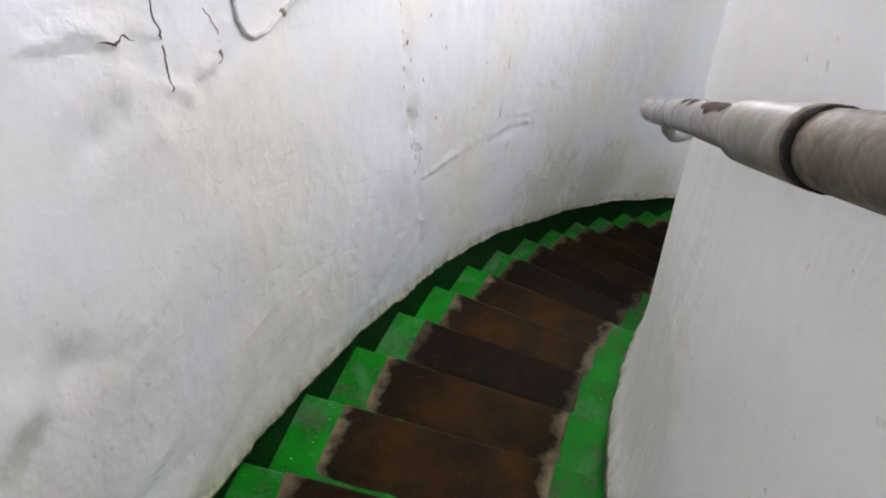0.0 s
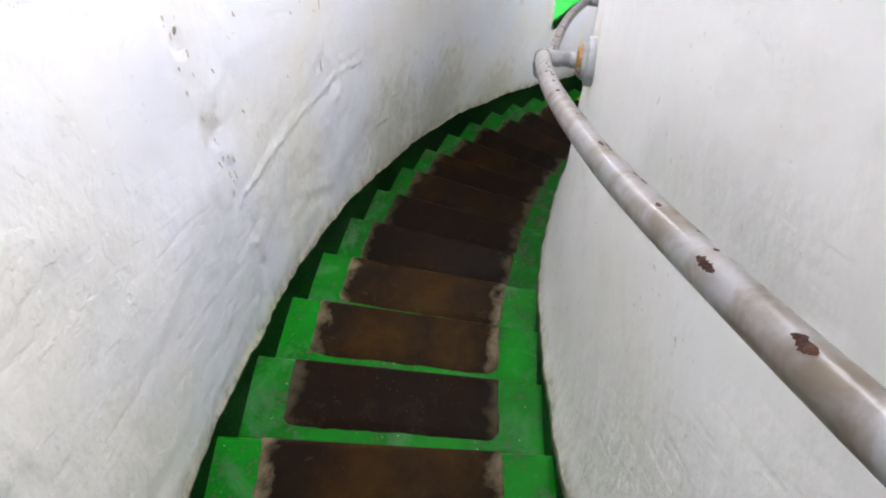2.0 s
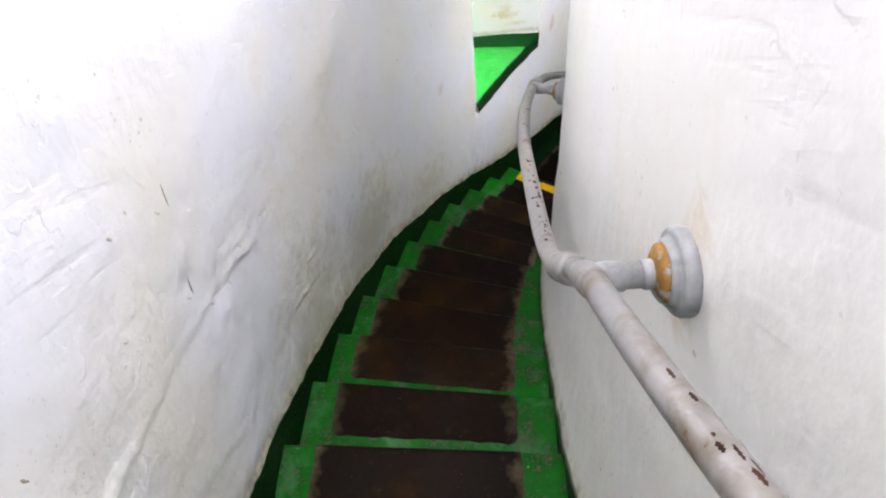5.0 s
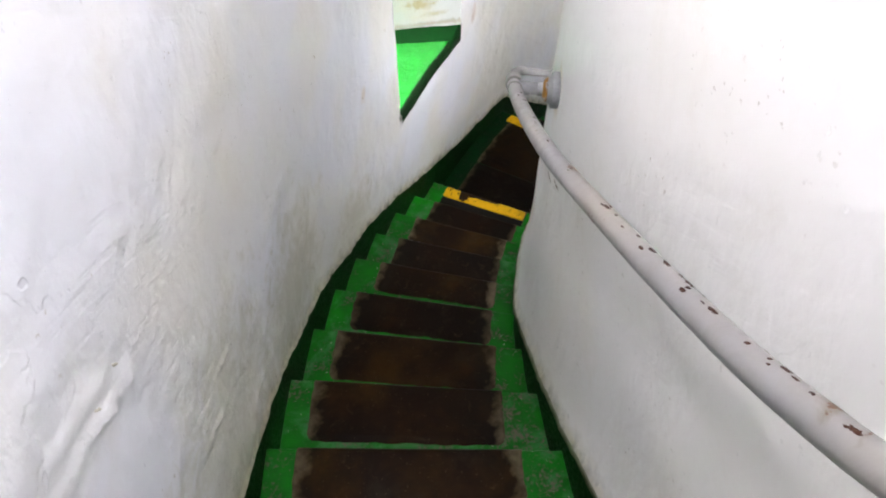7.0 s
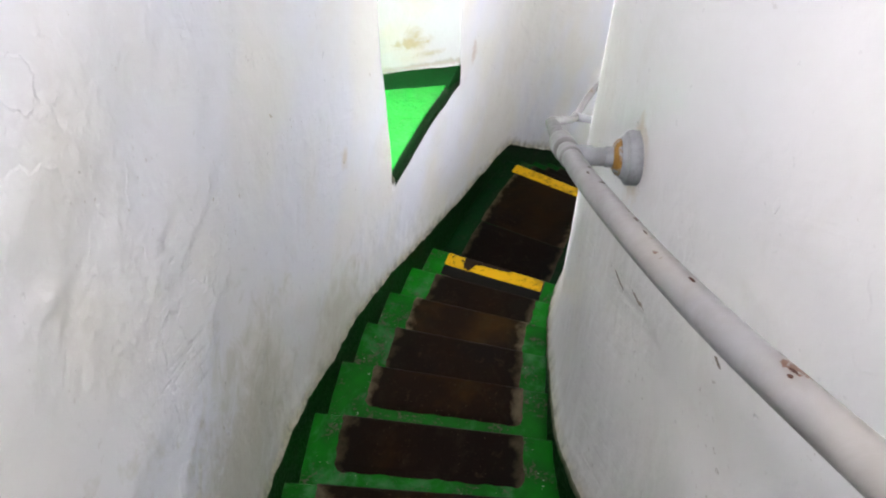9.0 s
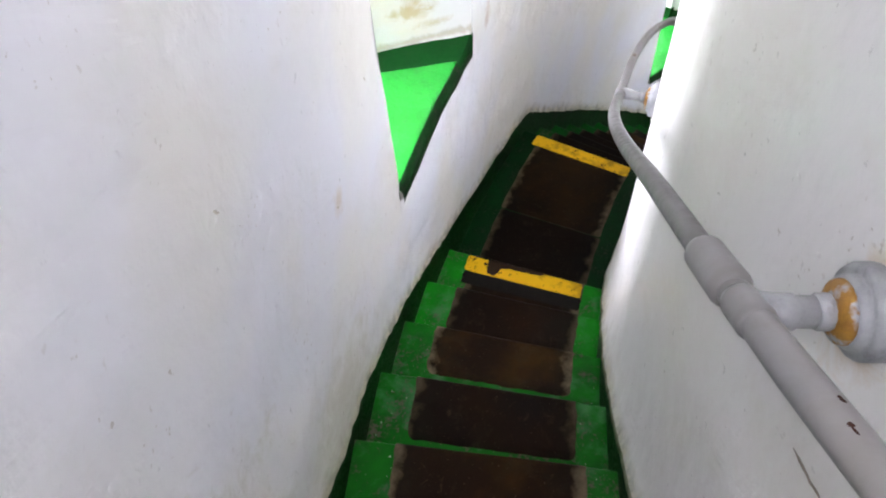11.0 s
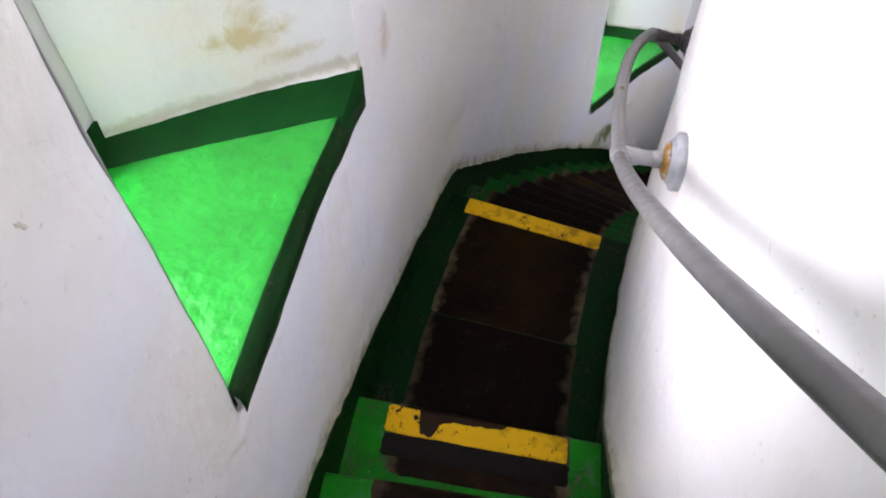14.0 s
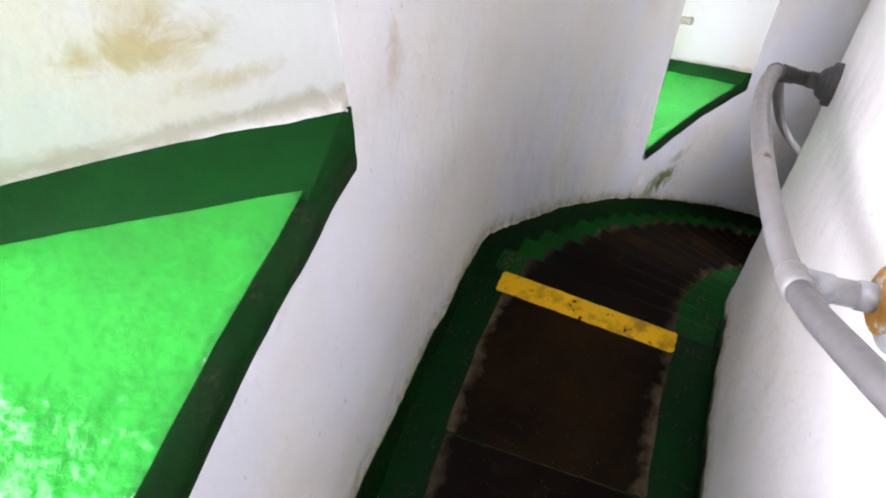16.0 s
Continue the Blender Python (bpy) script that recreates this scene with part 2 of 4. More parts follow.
def make_lino(name="brown_worn_linoleum", light=1.0):
    """Worn brown linoleum panels, paler and scuffed at the ends (u runs across the stair)."""
    m, t, b = material(name)
    v = coords(t)
    info = t.nodes.new("ShaderNodeObjectInfo").outputs["Random"]
    uv = t.nodes.new("ShaderNodeUVMap")
    sep = t.nodes.new("ShaderNodeSeparateXYZ")
    t.links.new(uv.outputs[0], sep.inputs[0])
    n1 = noise_tex(t, v, 4.0, 4, 0.6)
    n2 = noise_tex(t, v, 26.0, 5, 0.65)
    tone = calc(t, "ADD", calc(t, "MULTIPLY", n1, 0.6), calc(t, "ADD", calc(t, "MULTIPLY", info, 0.26), 0.11))
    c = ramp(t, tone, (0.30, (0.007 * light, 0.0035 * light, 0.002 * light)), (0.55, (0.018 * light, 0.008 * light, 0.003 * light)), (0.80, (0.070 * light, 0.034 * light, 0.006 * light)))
    du = calc(t, "MULTIPLY", calc(t, "ABSOLUTE", calc(t, "SUBTRACT", sep.outputs[0], 0.5)), 2.0)
    scuff = calc(t, "ADD", calc(t, "MULTIPLY", du, 0.78), calc(t, "MULTIPLY", noise_tex(t, v, 13.0, 5, 0.6), 0.36))
    patch = ramp(t, noise_tex(t, v, 7.5, 6, 0.7, 0.5), (0.54, grey(0)), (0.68, grey(1)))
    c = mix(t, calc(t, "MULTIPLY", patch, 0.45), c, (0.040 * light, 0.031 * light, 0.018 * light))
    dots = ramp(t, noise_tex(t, v, 120.0, 2, 0.5), (0.70, grey(0)), (0.74, grey(1)))
    c = mix(t, calc(t, "MULTIPLY", dots, 0.5), c, (0.11, 0.09, 0.06))
    grubby = ramp(t, calc(t, "ADD", du, calc(t, "MULTIPLY", calc(t, "SUBTRACT", noise_tex(t, v, 6.0, 5, 0.7), 0.5), 1.6)), (0.55, grey(0)), (0.95, grey(1)))
    c = mix(t, calc(t, "MULTIPLY", grubby, 0.75), c, (0.012 * light, 0.009 * light, 0.005 * light))
    s = ramp(t, scuff, (0.86, grey(0)), (0.97, grey(1)))
    keen = calc(t, "ADD", calc(t, "MULTIPLY", info, 0.75), 0.25)
    c = mix(t, calc(t, "MULTIPLY", calc(t, "MULTIPLY", s, keen), 0.85 if light > 0.6 else 0.45), c, (0.23, 0.18, 0.11))
    streak = ramp(t, noise_tex(t, v, 14.0, 6, 0.75, 1.0), (0.60, grey(0)), (0.72, grey(1)))
    c = mix(t, calc(t, "MULTIPLY", streak, 0.35), c, (0.12 * light, 0.085 * light, 0.045 * light))
    t.links.new(c, b.inputs["Base Color"])
    t.links.new(ramp(t, n1, (0.3, grey(0.40)), (0.7, grey(0.70))), b.inputs["Roughness"])
    b.inputs["Specular IOR Level"].default_value = 0.05
    bump(t, b, n2, 0.25, 0.004)
    return m


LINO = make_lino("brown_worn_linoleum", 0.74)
# darker copy for steps 5 to 10; stands for dimness on the lower flight
LINO_MID = make_lino("darker_worn_linoleum", 0.52)
# darkest copy: dim light on landing and first lower steps put into the colour
LINO_DIM = make_lino("dimmed_worn_linoleum", 0.33)
DARK_LINO = paint("black_rubber", (0.010, 0.008, 0.006), (0.006, 0.005, 0.004), 20, 0.6)
CRACK = paint("crack_grime", (0.15, 0.13, 0.10), (0.08, 0.065, 0.05), 40, 0.9)
MARK = paint("bare_mortar", (0.36, 0.32, 0.26), (0.22, 0.19, 0.15), 30, 0.9)
SCUFF = paint("scuffed_render", (0.68, 0.65, 0.58), (0.48, 0.44, 0.36), 45, 0.9)
JOINT = paint("worn_joint", (0.045, 0.038, 0.028), (0.02, 0.016, 0.012), 20, 0.8, 0.0, 0.3, 0.06)
CABLE = paint("white_cable", (0.72, 0.71, 0.68), (0.60, 0.59, 0.55), 30, 0.4)
JAMB = plaster("plaster_jamb", (0.49, 0.50, 0.49), (0.46, 0.46, 0.43), 0.4, 0.7, 0.0, JAMB_SPOTS)
# glowing glass, colour and places of the unseen lamps added as fill
GLOW, gwt, gwb = material("fill_lamp_glass")
gwb.inputs["Emission Color"].default_value = (1, 0.97, 0.95, 1)
gwb.inputs["Emission Strength"].default_value = 4.0
FILL_C = (0.945, 0.94, 1.0)
FILL_LAMPS = ((186.0, 25.0, 0.12, 0.7), (167.0, 13.0, 0.08, 0.0), (153.5, 22.0, 0.09, 0.0), (142.0, 18.5, 0.80, 0.0), (117.0, 4.5, 0.17, 0.0), (95.0, 3.0, 0.17, 0.0))    # angle, watts, off the core, drop


def make_yellow(name, worn):
    """Line paint; worn: the share of the width that is left, from the inner to the outer end."""
    m, t, b = material(name)
    v = coords(t)
    uv = t.nodes.new("ShaderNodeUVMap")
    sep = t.nodes.new("ShaderNodeSeparateXYZ")
    t.links.new(uv.outputs[0], sep.inputs[0])
    n1 = noise_tex(t, v, 14.0, 5, 0.65)
    n2 = noise_tex(t, v, 48.0, 4, 0.6)
    dirt = ramp(t, noise_tex(t, v, 8.0, 4, 0.7), (0.50, grey(0)), (0.66, grey(1)))
    c = mix(t, calc(t, "MULTIPLY", dirt, 0.75), (0.80, 0.46, 0.004), (0.27, 0.14, 0.008))
    left = ramp(t, sep.outputs[0], *[(u, grey(w)) for u, w in worn])
    edge = calc(t, "ADD", calc(t, "SUBTRACT", 1.0, sep.outputs[1]), calc(t, "MULTIPLY", calc(t, "SUBTRACT", n1, 0.5), 0.7))
    gone = calc(t, "GREATER_THAN", edge, left)
    chips = calc(t, "GREATER_THAN", calc(t, "ADD", calc(t, "MULTIPLY", n1, 0.6), calc(t, "MULTIPLY", n2, 0.4)), 0.60)
    c = mix(t, calc(t, "MAXIMUM", gone, chips), c, (0.022, 0.011, 0.005))
    t.links.new(c, b.inputs["Base Color"])
    b.inputs["Specular IOR Level"].default_value = 0.12
    b.inputs["Roughness"].default_value = 0.5
    bump(t, b, n2, 0.3, 0.004)
    return m


YELLOW_WORN = make_yellow("worn_yellow_line_paint", ((0.0, 1.3), (0.30, 1.2), (0.36, 0.80), (0.70, 0.66), (0.735, 0.02), (0.80, 0.02), (0.83, 1.3)))
YELLOW = make_yellow("yellow_line_paint", ((0.0, 1.5), (1.0, 1.5)))


def make_pipe(name="grey_painted_pipe", tone=1.0):
    m, t, b = material(name)
    v = coords(t)
    n0 = noise_tex(t, v, 3.2, 2, 0.5)
    n1 = noise_tex(t, v, 13.0, 4, 0.6, 0.5)
    n2 = noise_tex(t, v, 45.0, 4, 0.6)
    c = mix(t, ramp(t, n1, (0.35, grey(0)), (0.7, grey(1))), tuple(tone * x for x in (0.235, 0.23, 0.232)), tuple(tone * x for x in (0.21, 0.20, 0.19)))
    c = mix(t, ramp(t, n0, (0.5, grey(0)), (0.7, grey(0.5))), c, (0.30, 0.27, 0.22))
    sep = t.nodes.new("ShaderNodeSeparateXYZ")
    t.links.new(v, sep.inputs[0])
    handled = ramp(t, calc(t, "ADD", calc(t, "MULTIPLY", sep.outputs[2], 0.25), calc(t, "MULTIPLY", calc(t, "SUBTRACT", n1, 0.5), 1.1)), (0.64, grey(0)), (0.86, grey(0.9)))
    c = mix(t, handled, c, (0.115, 0.088, 0.055))
    mark = calc(t, "ADD", calc(t, "MULTIPLY", n1, 0.72), calc(t, "MULTIPLY", n2, 0.28))
    mark = calc(t, "ADD", mark, calc(t, "MULTIPLY", calc(t, "SUBTRACT", n0, 0.5), 0.25))
    chips = ramp(t, mark, (0.640, grey(0)), (0.652, grey(1)))
    c = mix(t, chips, c, mix(t, n2, (0.05, 0.022, 0.018), (0.16, 0.07, 0.03)))
    t.links.new(c, b.inputs["Base Color"])
    t.links.new(ramp(t, n2, (0.3, grey(0.28)), (0.7, grey(0.5))), b.inputs["Roughness"])
    b.inputs["Specular IOR Level"].default_value = 0.4
    bump(t, b, calc(t, "SUBTRACT", n1, calc(t, "MULTIPLY", chips, 0.5)), 0.35, 0.004)
    return m


PIPE = make_pipe()
PIPE_DARK = make_pipe("dark_grey_painted_pipe", 0.62)
BARE = paint("silver_painted_iron", (0.35, 0.36, 0.37), (0.24, 0.25, 0.26), 30, 0.35, 0.2, 0.35, 0.5)
BARE_METAL = paint("bare_maroon_metal", (0.028, 0.014, 0.012), (0.07, 0.03, 0.018), 30, 0.6, 0.0, 0.5, 0.08)
BROWN_PIPE = paint("brown_worn_pipe_paint", (0.085, 0.060, 0.036), (0.16, 0.13, 0.095), 14, 0.4, 0.5, 0.35, 0.2)
DARK_IRON = paint("dark_grey_iron", (0.085, 0.085, 0.085), (0.05, 0.045, 0.04), 30, 0.45, 0.2, 0.35, 0.4)
RUSTY_PAINT, rpt, rpb = material("rusting_silver_paint")    # rust breaking through the paint in blotches
rpv = coords(rpt)
rpm = ramp(rpt, noise_tex(rpt, rpv, 28.0, 3, 0.55), (0.40, grey(0)), (0.47, grey(1)))
rpc = mix(rpt, noise_tex(rpt, rpv, 60.0, 4, 0.6), (0.46, 0.24, 0.02), (0.10, 0.035, 0.012))
rpt.links.new(mix(rpt, rpm, (0.33, 0.34, 0.35), rpc), rpb.inputs["Base Color"])
rpb.inputs["Roughness"].default_value = 0.6
bump(rpt, rpb, noise_tex(rpt, rpv, 90.0, 3, 0.6), 0.5, 0.004)
WOOD = paint("white_window_paint", (0.75, 0.75, 0.73), (0.65, 0.65, 0.62), 12, 0.4)
GLASS, gt, gb = material("window_glass")
gb.inputs["Transmission Weight"].default_value = 1.0
gb.inputs["Roughness"].default_value = 0.0
gb.inputs["Base Color"].default_value = (1, 1, 1, 1)


# ---- mesh helpers ----
def part(name, bm, mat, parent=None, label="", smooth=False):
    me = bpy.data.meshes.new(name)
    bmesh.ops.recalc_face_normals(bm, faces=bm.faces) if len(bm.faces) < 4000 else None
    bm.to_mesh(me)
    bm.free()
    for mm in mat if isinstance(mat, (list, tuple)) else (mat,):
        me.materials.append(mm)
    if smooth:
        me.polygons.foreach_set("use_smooth", [True] * len(me.polygons))
    ob = new(name, me)
    if parent is not None:
        ob.parent = parent
    if label:
        ob["label"] = label
    return ob


def grid_mesh(bm, cols, rows, fn, skip=None, flip=False, mats=None):
    """Quads between fn(i, j) for i < cols, j < rows."""
    vs = [[bm.verts.new(fn(i, j)) for j in range(rows)] for i in range(cols)]
    for i in range(cols - 1):
        for j in range(rows - 1):
            if skip and skip(i, j):
                continue
            q = (vs[i][j], vs[i + 1][j], vs[i + 1][j + 1], vs[i][j + 1])
            f = bm.faces.new(q[::-1] if flip else q)
            if mats:
                f.material_index = mats(i, j)
    return vs


def hull(bm, pts, faces):
    vs = [bm.verts.new(p) for p in pts]
    for f in faces:
        bm.faces.new([vs[i] for i in f])


def arc_slab(bm, r0, r1, ta, tb, z0, z1, n=2):
    """A slab between two radii and two angles; r0 and r1 may be functions of the angle."""
    ra = r0 if callable(r0) else (lambda th: r0)
    rb = r1 if callable(r1) else (lambda th: r1)
    ring = []
    for i in range(n + 1):
        th = ta + (tb - ta) * i / n
        ring.append([bm.verts.new(P(ra(th), th, z0)), bm.verts.new(P(rb(th), th, z0)), bm.verts.new(P(rb(th), th, z1)), bm.verts.new(P(ra(th), th, z1))])
    for a, b in zip(ring, ring[1:]):
        for k in range(4):
            bm.faces.new((a[k], a[(k + 1) % 4], b[(k + 1) % 4], b[k]))
    bm.faces.new(ring[0][::-1])
    bm.faces.new(ring[-1])


def tube(bm, path, radius, seg=14, cap=True):
    """A round bar along points."""
    rings = []
    for i, p in enumerate(path):
        a = path[max(0, i - 1)]
        b = path[min(len(path) - 1, i + 1)]
        d = (b - a).normalized()
        u = d.cross(Vector((0, 0, 1)))
        if u.length < 1e-3:
            u = Vector((1, 0, 0))
        u.normalize()
        w = d.cross(u)
        rr = radius(i) if callable(radius) else radius
        rings.append([bm.verts.new(p + rr * (math.cos(k * math.tau / seg) * u + math.sin(k * math.tau / seg) * w)) for k in range(seg)])
    for a, b in zip(rings, rings[1:]):
        for k in range(seg):
            bm.faces.new((a[k], a[(k + 1) % seg], b[(k + 1) % seg], b[k]))
    if cap:
        bm.faces.new(rings[0][::-1])
        bm.faces.new(rings[-1])
    return rings


def height_uv(ob, base):
    """UV: metres along the wall and metres above its skirting."""
    me = ob.data
    lay = me.uv_layers.new(name="UVMap")
    plain = me.uv_layers.new(name="Plain")
    uv, uv2 = [], []
    for l in me.loops:
        p = me.vertices[l.vertex_index].co
        th = math.degrees(math.atan2(p.y - CY, p.x - CX)) % 360
        uv += (radians(th) * 6.4, p.z - base(th))
        uv2 += (radians(th) * 6.4, p.z - nose(th))
    lay.data.foreach_set("uv", uv)
    plain.data.foreach_set("uv", uv2)


# ---- outer wall ----
DTH = 0.125
COLS = int((TH_MAX - TH_MIN) / DTH) + 1
N1, N2, N3 = 72, 70, 14


# worked-over places in the outer plaster: edges of old coats (line, drop, width) and lumps (place, height, size)
COATS = (
    (((156.5, 3.19), (155.5, 3.142), (154.0, 3.10), (152.9, 3.05), (151.8, 3.03), (150.3, 2.958), (149.0, 2.93), (147.6, 2.85), (146.2, 2.772)), 0.008, 0.10),
    (((149.0, 2.99), (148.0, 2.93), (147.2, 2.885), (146.5, 2.862)), 0.006, 0.07),
    (((148.0, 2.90), (147.4, 2.838), (147.0, 2.830), (146.4, 2.80)), 0.009, 0.06),
    (((145.4, 2.285), (144.4, 2.225)), 0.006, 0.05), (((144.3, 2.335), (143.2, 2.28)), 0.006, 0.05),
    (((140.3, 2.455), (139.6, 2.418)), 0.005, 0.04), (((140.9, 2.728), (140.3, 2.707)), 0.005, 0.04),
    (((168.6, 4.47), (167.5, 4.437), (167.24, 4.40), (166.94, 4.404), (166.3, 4.36)), 0.010, 0.09),
    (((166.4, 4.26), (165.9, 4.208), (165.5, 4.235), (164.86, 4.228), (164.45, 4.27)), 0.008, 0.07),
    (((166.0, 3.919), (165.2, 3.918)), 0.006, 0.05), (((127.9, 1.692), (127.2, 1.664)), 0.005, 0.04),
)
LUMPS = (
    (148.98, 2.83, -0.008, 0.035), (149.28, 2.795, 0.010, 0.022), (146.5, 2.785, -0.010, 0.035), (144.98, 2.929, 0.008, 0.025), (148.76, 3.22, 0.008, 0.03),
    (148.4, 3.17, -0.008, 0.04), (149.18, 2.905, 0.010, 0.03), (149.9, 3.07, 0.012, 0.035), (149.6, 3.15, -0.009, 0.045), (145.2, 2.66, 0.006, 0.02),
    (156.9, 3.54, 0.009, 0.035), (156.3, 3.57, -0.008, 0.05), (155.2, 3.55, 0.007, 0.03), (153.25, 3.79, 0.006, 0.035), (156.5, 3.38, -0.007, 0.05),
    (165.6, 4.22, 0.010, 0.03), (167.3, 4.34, -0.010, 0.06), (168.2, 4.28, 0.009, 0.05), (170.4, 3.98, 0.014, 0.06), (171.4, 4.02, -0.012, 0.07), (166.9, 4.19, -0.008, 0.04),
)


def worked(th, z):
    out = 0.0
    for line, drop, width in COATS:
        if not line[-1][0] - 0.3 < th < line[0][0] + 0.3:
            continue
        edge = float(np.interp(-th, [-p[0] for p in line], [p[1] for p in line])) + 0.008 * wob(th, 0, line[0][1], 1.7) + 0.004 * wob(th, 3, 0, 5.0) + 0.005 * wob(th, 7, 0, 13.0)
        d = edge - z
        ends = min(1.0, max(0.0, (th - line[-1][0] + 0.3) / 0.5), max(0.0, (line[0][0] + 0.3 - th) / 0.5))
        if 0.0 < d < width:      # set back just below the edge, then running out
            out += ends * 0.35 * drop * (1.0 - d / width) * min(1.0, d / 0.012)
        if -0.022 < d < 0.012:   # the edge itself stands proud, broken along its length
            broken = min(1.0, max(0.0, 0.55 + 1.5 * wob(th, 1, 1, 1.6) + 0.6 * wob(th, 8, 1, 5.5)))
            out -= ends * 1.5 * drop * broken * (1.0 - abs(d + 0.005) / 0.017)
    for a, b, dep, size in LUMPS:
        q = (((th - a) * 0.1197) ** 2 + (z - b) ** 2) / size ** 2
        if q < 4.0:
            out += dep * math.exp(-2.0 * q)
    if 155.9 < th < 157.6:       # rough seam where two lengths of render meet
        g = math.exp(-(((th - 156.8 - 0.25 * wob(z, 0, 0, 2.0)) * 0.1197) / 0.035) ** 2)
        out += g * (0.010 * wob(th * 0.12, z, 9, 16.0) + 0.007 * wob(th * 0.12, z, 3, 34.0) + 0.004)
    return out


def relief(th, z, amount=1.0, seed=0.0):
    a = radians(th) * 6.8
    low = 1.0 + 1.2 * math.exp(-max(0.0, z - nose(th) - 0.1) / 0.25)     # lumpier towards the skirting
    out = amount * (0.012 * wob(a, z, 0, 1.4, seed) + 0.008 * wob(a, z, 2, 4.0, seed) + 0.0030 * low * wob(a, z, 4, 11.0, seed) + 0.0012 * low * wob(a, z, 6, 25.0, seed))
    return out + (worked(th, z) if seed == 0.0 else 0.0)


def niche_at(th):
    for k, n in NICHES.items():
        if n["far"] - 1e-6 <= th <= n["near"] + 1e-6:
            return k
    return 0


def edge_round(th, z):
    """Sets the plaster back where it turns into a niche."""
    out = 0.0
    for n in NICHES.values():
        zt = n["low"] + NICHE_H
        if n["low"] - 0.02 < z < zt + 0.1:
            for e in (n["near"],):
                d = abs(th - e) * 0.1195
                if d < 0.06:
                    out = max(out, 0.014 * (1 - d / 0.06) ** 2)
    return out


def outer_row(th, j):
    b, s = skirt_out(th), sill_line(th)
    if j <= N1:
        return b + (s - b) * j / N1
    if j <= N1 + N2:
        return s + NICHE_H * (j - N1) / N2
    return s + NICHE_H + 0.85 * (j - N1 - N2) / N3


def outer_fn(i, j):
    th = TH_MIN + i * DTH
    if j == 0:
        return P(R_OUT + 0.03, th, skirt_out(th) - 0.003)
    z = outer_row(th, j - 1)
    r = R_OUT + relief(th, z) + edge_round(th, z)
    if j <= 4:
        r -= (0.0, 0.007, 0.008, 0.003, 0.001)[j] * (0.6 + 0.8 * abs(wob(th, 2, 2, 1.9)))
    return P(r, th, z)


def outer_skip(i, j):
    th = TH_MIN + (i + 0.5) * DTH
    return niche_at(th) and N1 + 1 <= j < N1 + N2 + 1


bm = bmesh.new()
grid_mesh(bm, COLS, N1 + N2 + N3 + 2, outer_fn, outer_skip, mats=lambda i, j: 1 if j < 2 else 0)
bmesh.ops.delete(bm, geom=[v for v in bm.verts if not v.link_faces], context="VERTS")
wall_outer = part("wall_outer", bm, (PLASTER, EDGE), smooth=True)
height_uv(wall_outer, skirt_out)
tagged(wall_outer, "uneven whitewashed plaster wall curving round the tower stair", "wall", kind="structure")

bm = bmesh.new()
grid_mesh(bm, COLS, 2, lambda i, j: P(R_OUT + 0.014, TH_MIN + i * DTH, nose(TH_MIN + i * DTH) - 0.35 if j == 0 else skirt_out(TH_MIN + i * DTH) + 0.01))
tagged(part("baseboard_outer", bm, SKIRT, smooth=True), "dark green painted skirting along the outer wall", "skirting", kind="structure")

# outside face of the tower
bm = bmesh.new()
ncol = int((TH_MAX - TH_MIN) / 0.5) + 1


def shell_z(j):
    return -6.0 + 0.25 * j


def shell_skip(i, j):
    th = TH_MIN + (i + 0.5) * 0.5
    z = shell_z(j) + 0.125
    for n in NICHES.values():
        if n["wf"] - 0.6 < th < n["wn"] + 6.5 and n["low"] - 0.1 < z < n["low"] + NICHE_H + 0.1:
            return True
    return False


grid_mesh(bm, ncol, 61, lambda i, j: P(R_SHELL, TH_MIN + i * 0.5, shell_z(j)), shell_skip)
tagged(part("wall_exterior", bm, EXTERIOR), "rendered outside face of the round tower", "wall", kind="structure")

# ---- inner wall ----
NI = 120


def inner_fn(i, j):
    th = TH_MIN + i * DTH
    if j == 0:
        return P(r_in(th) + foot(0, th) - 0.03, th, skirt_in(th) - 0.003)
    b, top = skirt_in(th), sill_line(th) + NICHE_H + 0.85
    f = (j - 1) / NI
    z = b + (top - b) * f
    r = r_in(th) + foot(z - b, th) - relief(th, z, 0.6, 11.0)
    if j <= 2:
        r += (0.0, 0.006, 0.006)[j] * (0.6 + 0.8 * abs(wob(th, 2, 6, 1.9)))
    return P(r, th, z)


bm = bmesh.new()
grid_mesh(bm, COLS, NI + 2, inner_fn, flip=True, mats=lambda i, j: 1 if j < 2 else 0)
wall_inner = tagged(part("wall_inner", bm, (PLASTER_IN, EDGE), smooth=True), "smooth off-white plaster wall round the core", "wall", kind="structure")
height_uv(wall_inner, skirt_in)
bm = bmesh.new()
grid_mesh(bm, COLS, 2, lambda i, j: P(r_in(TH_MIN + i * DTH) + foot(0, TH_MIN + i * DTH) - 0.012, TH_MIN + i * DTH, nose(TH_MIN + i * DTH) - 0.35 if j == 0 else skirt_in(TH_MIN + i * DTH) + 0.01), flip=True)
tagged(part("baseboard_inner", bm, SKIRT, smooth=True), "dark green painted skirting along the inner wall", "skirting", kind="structure")

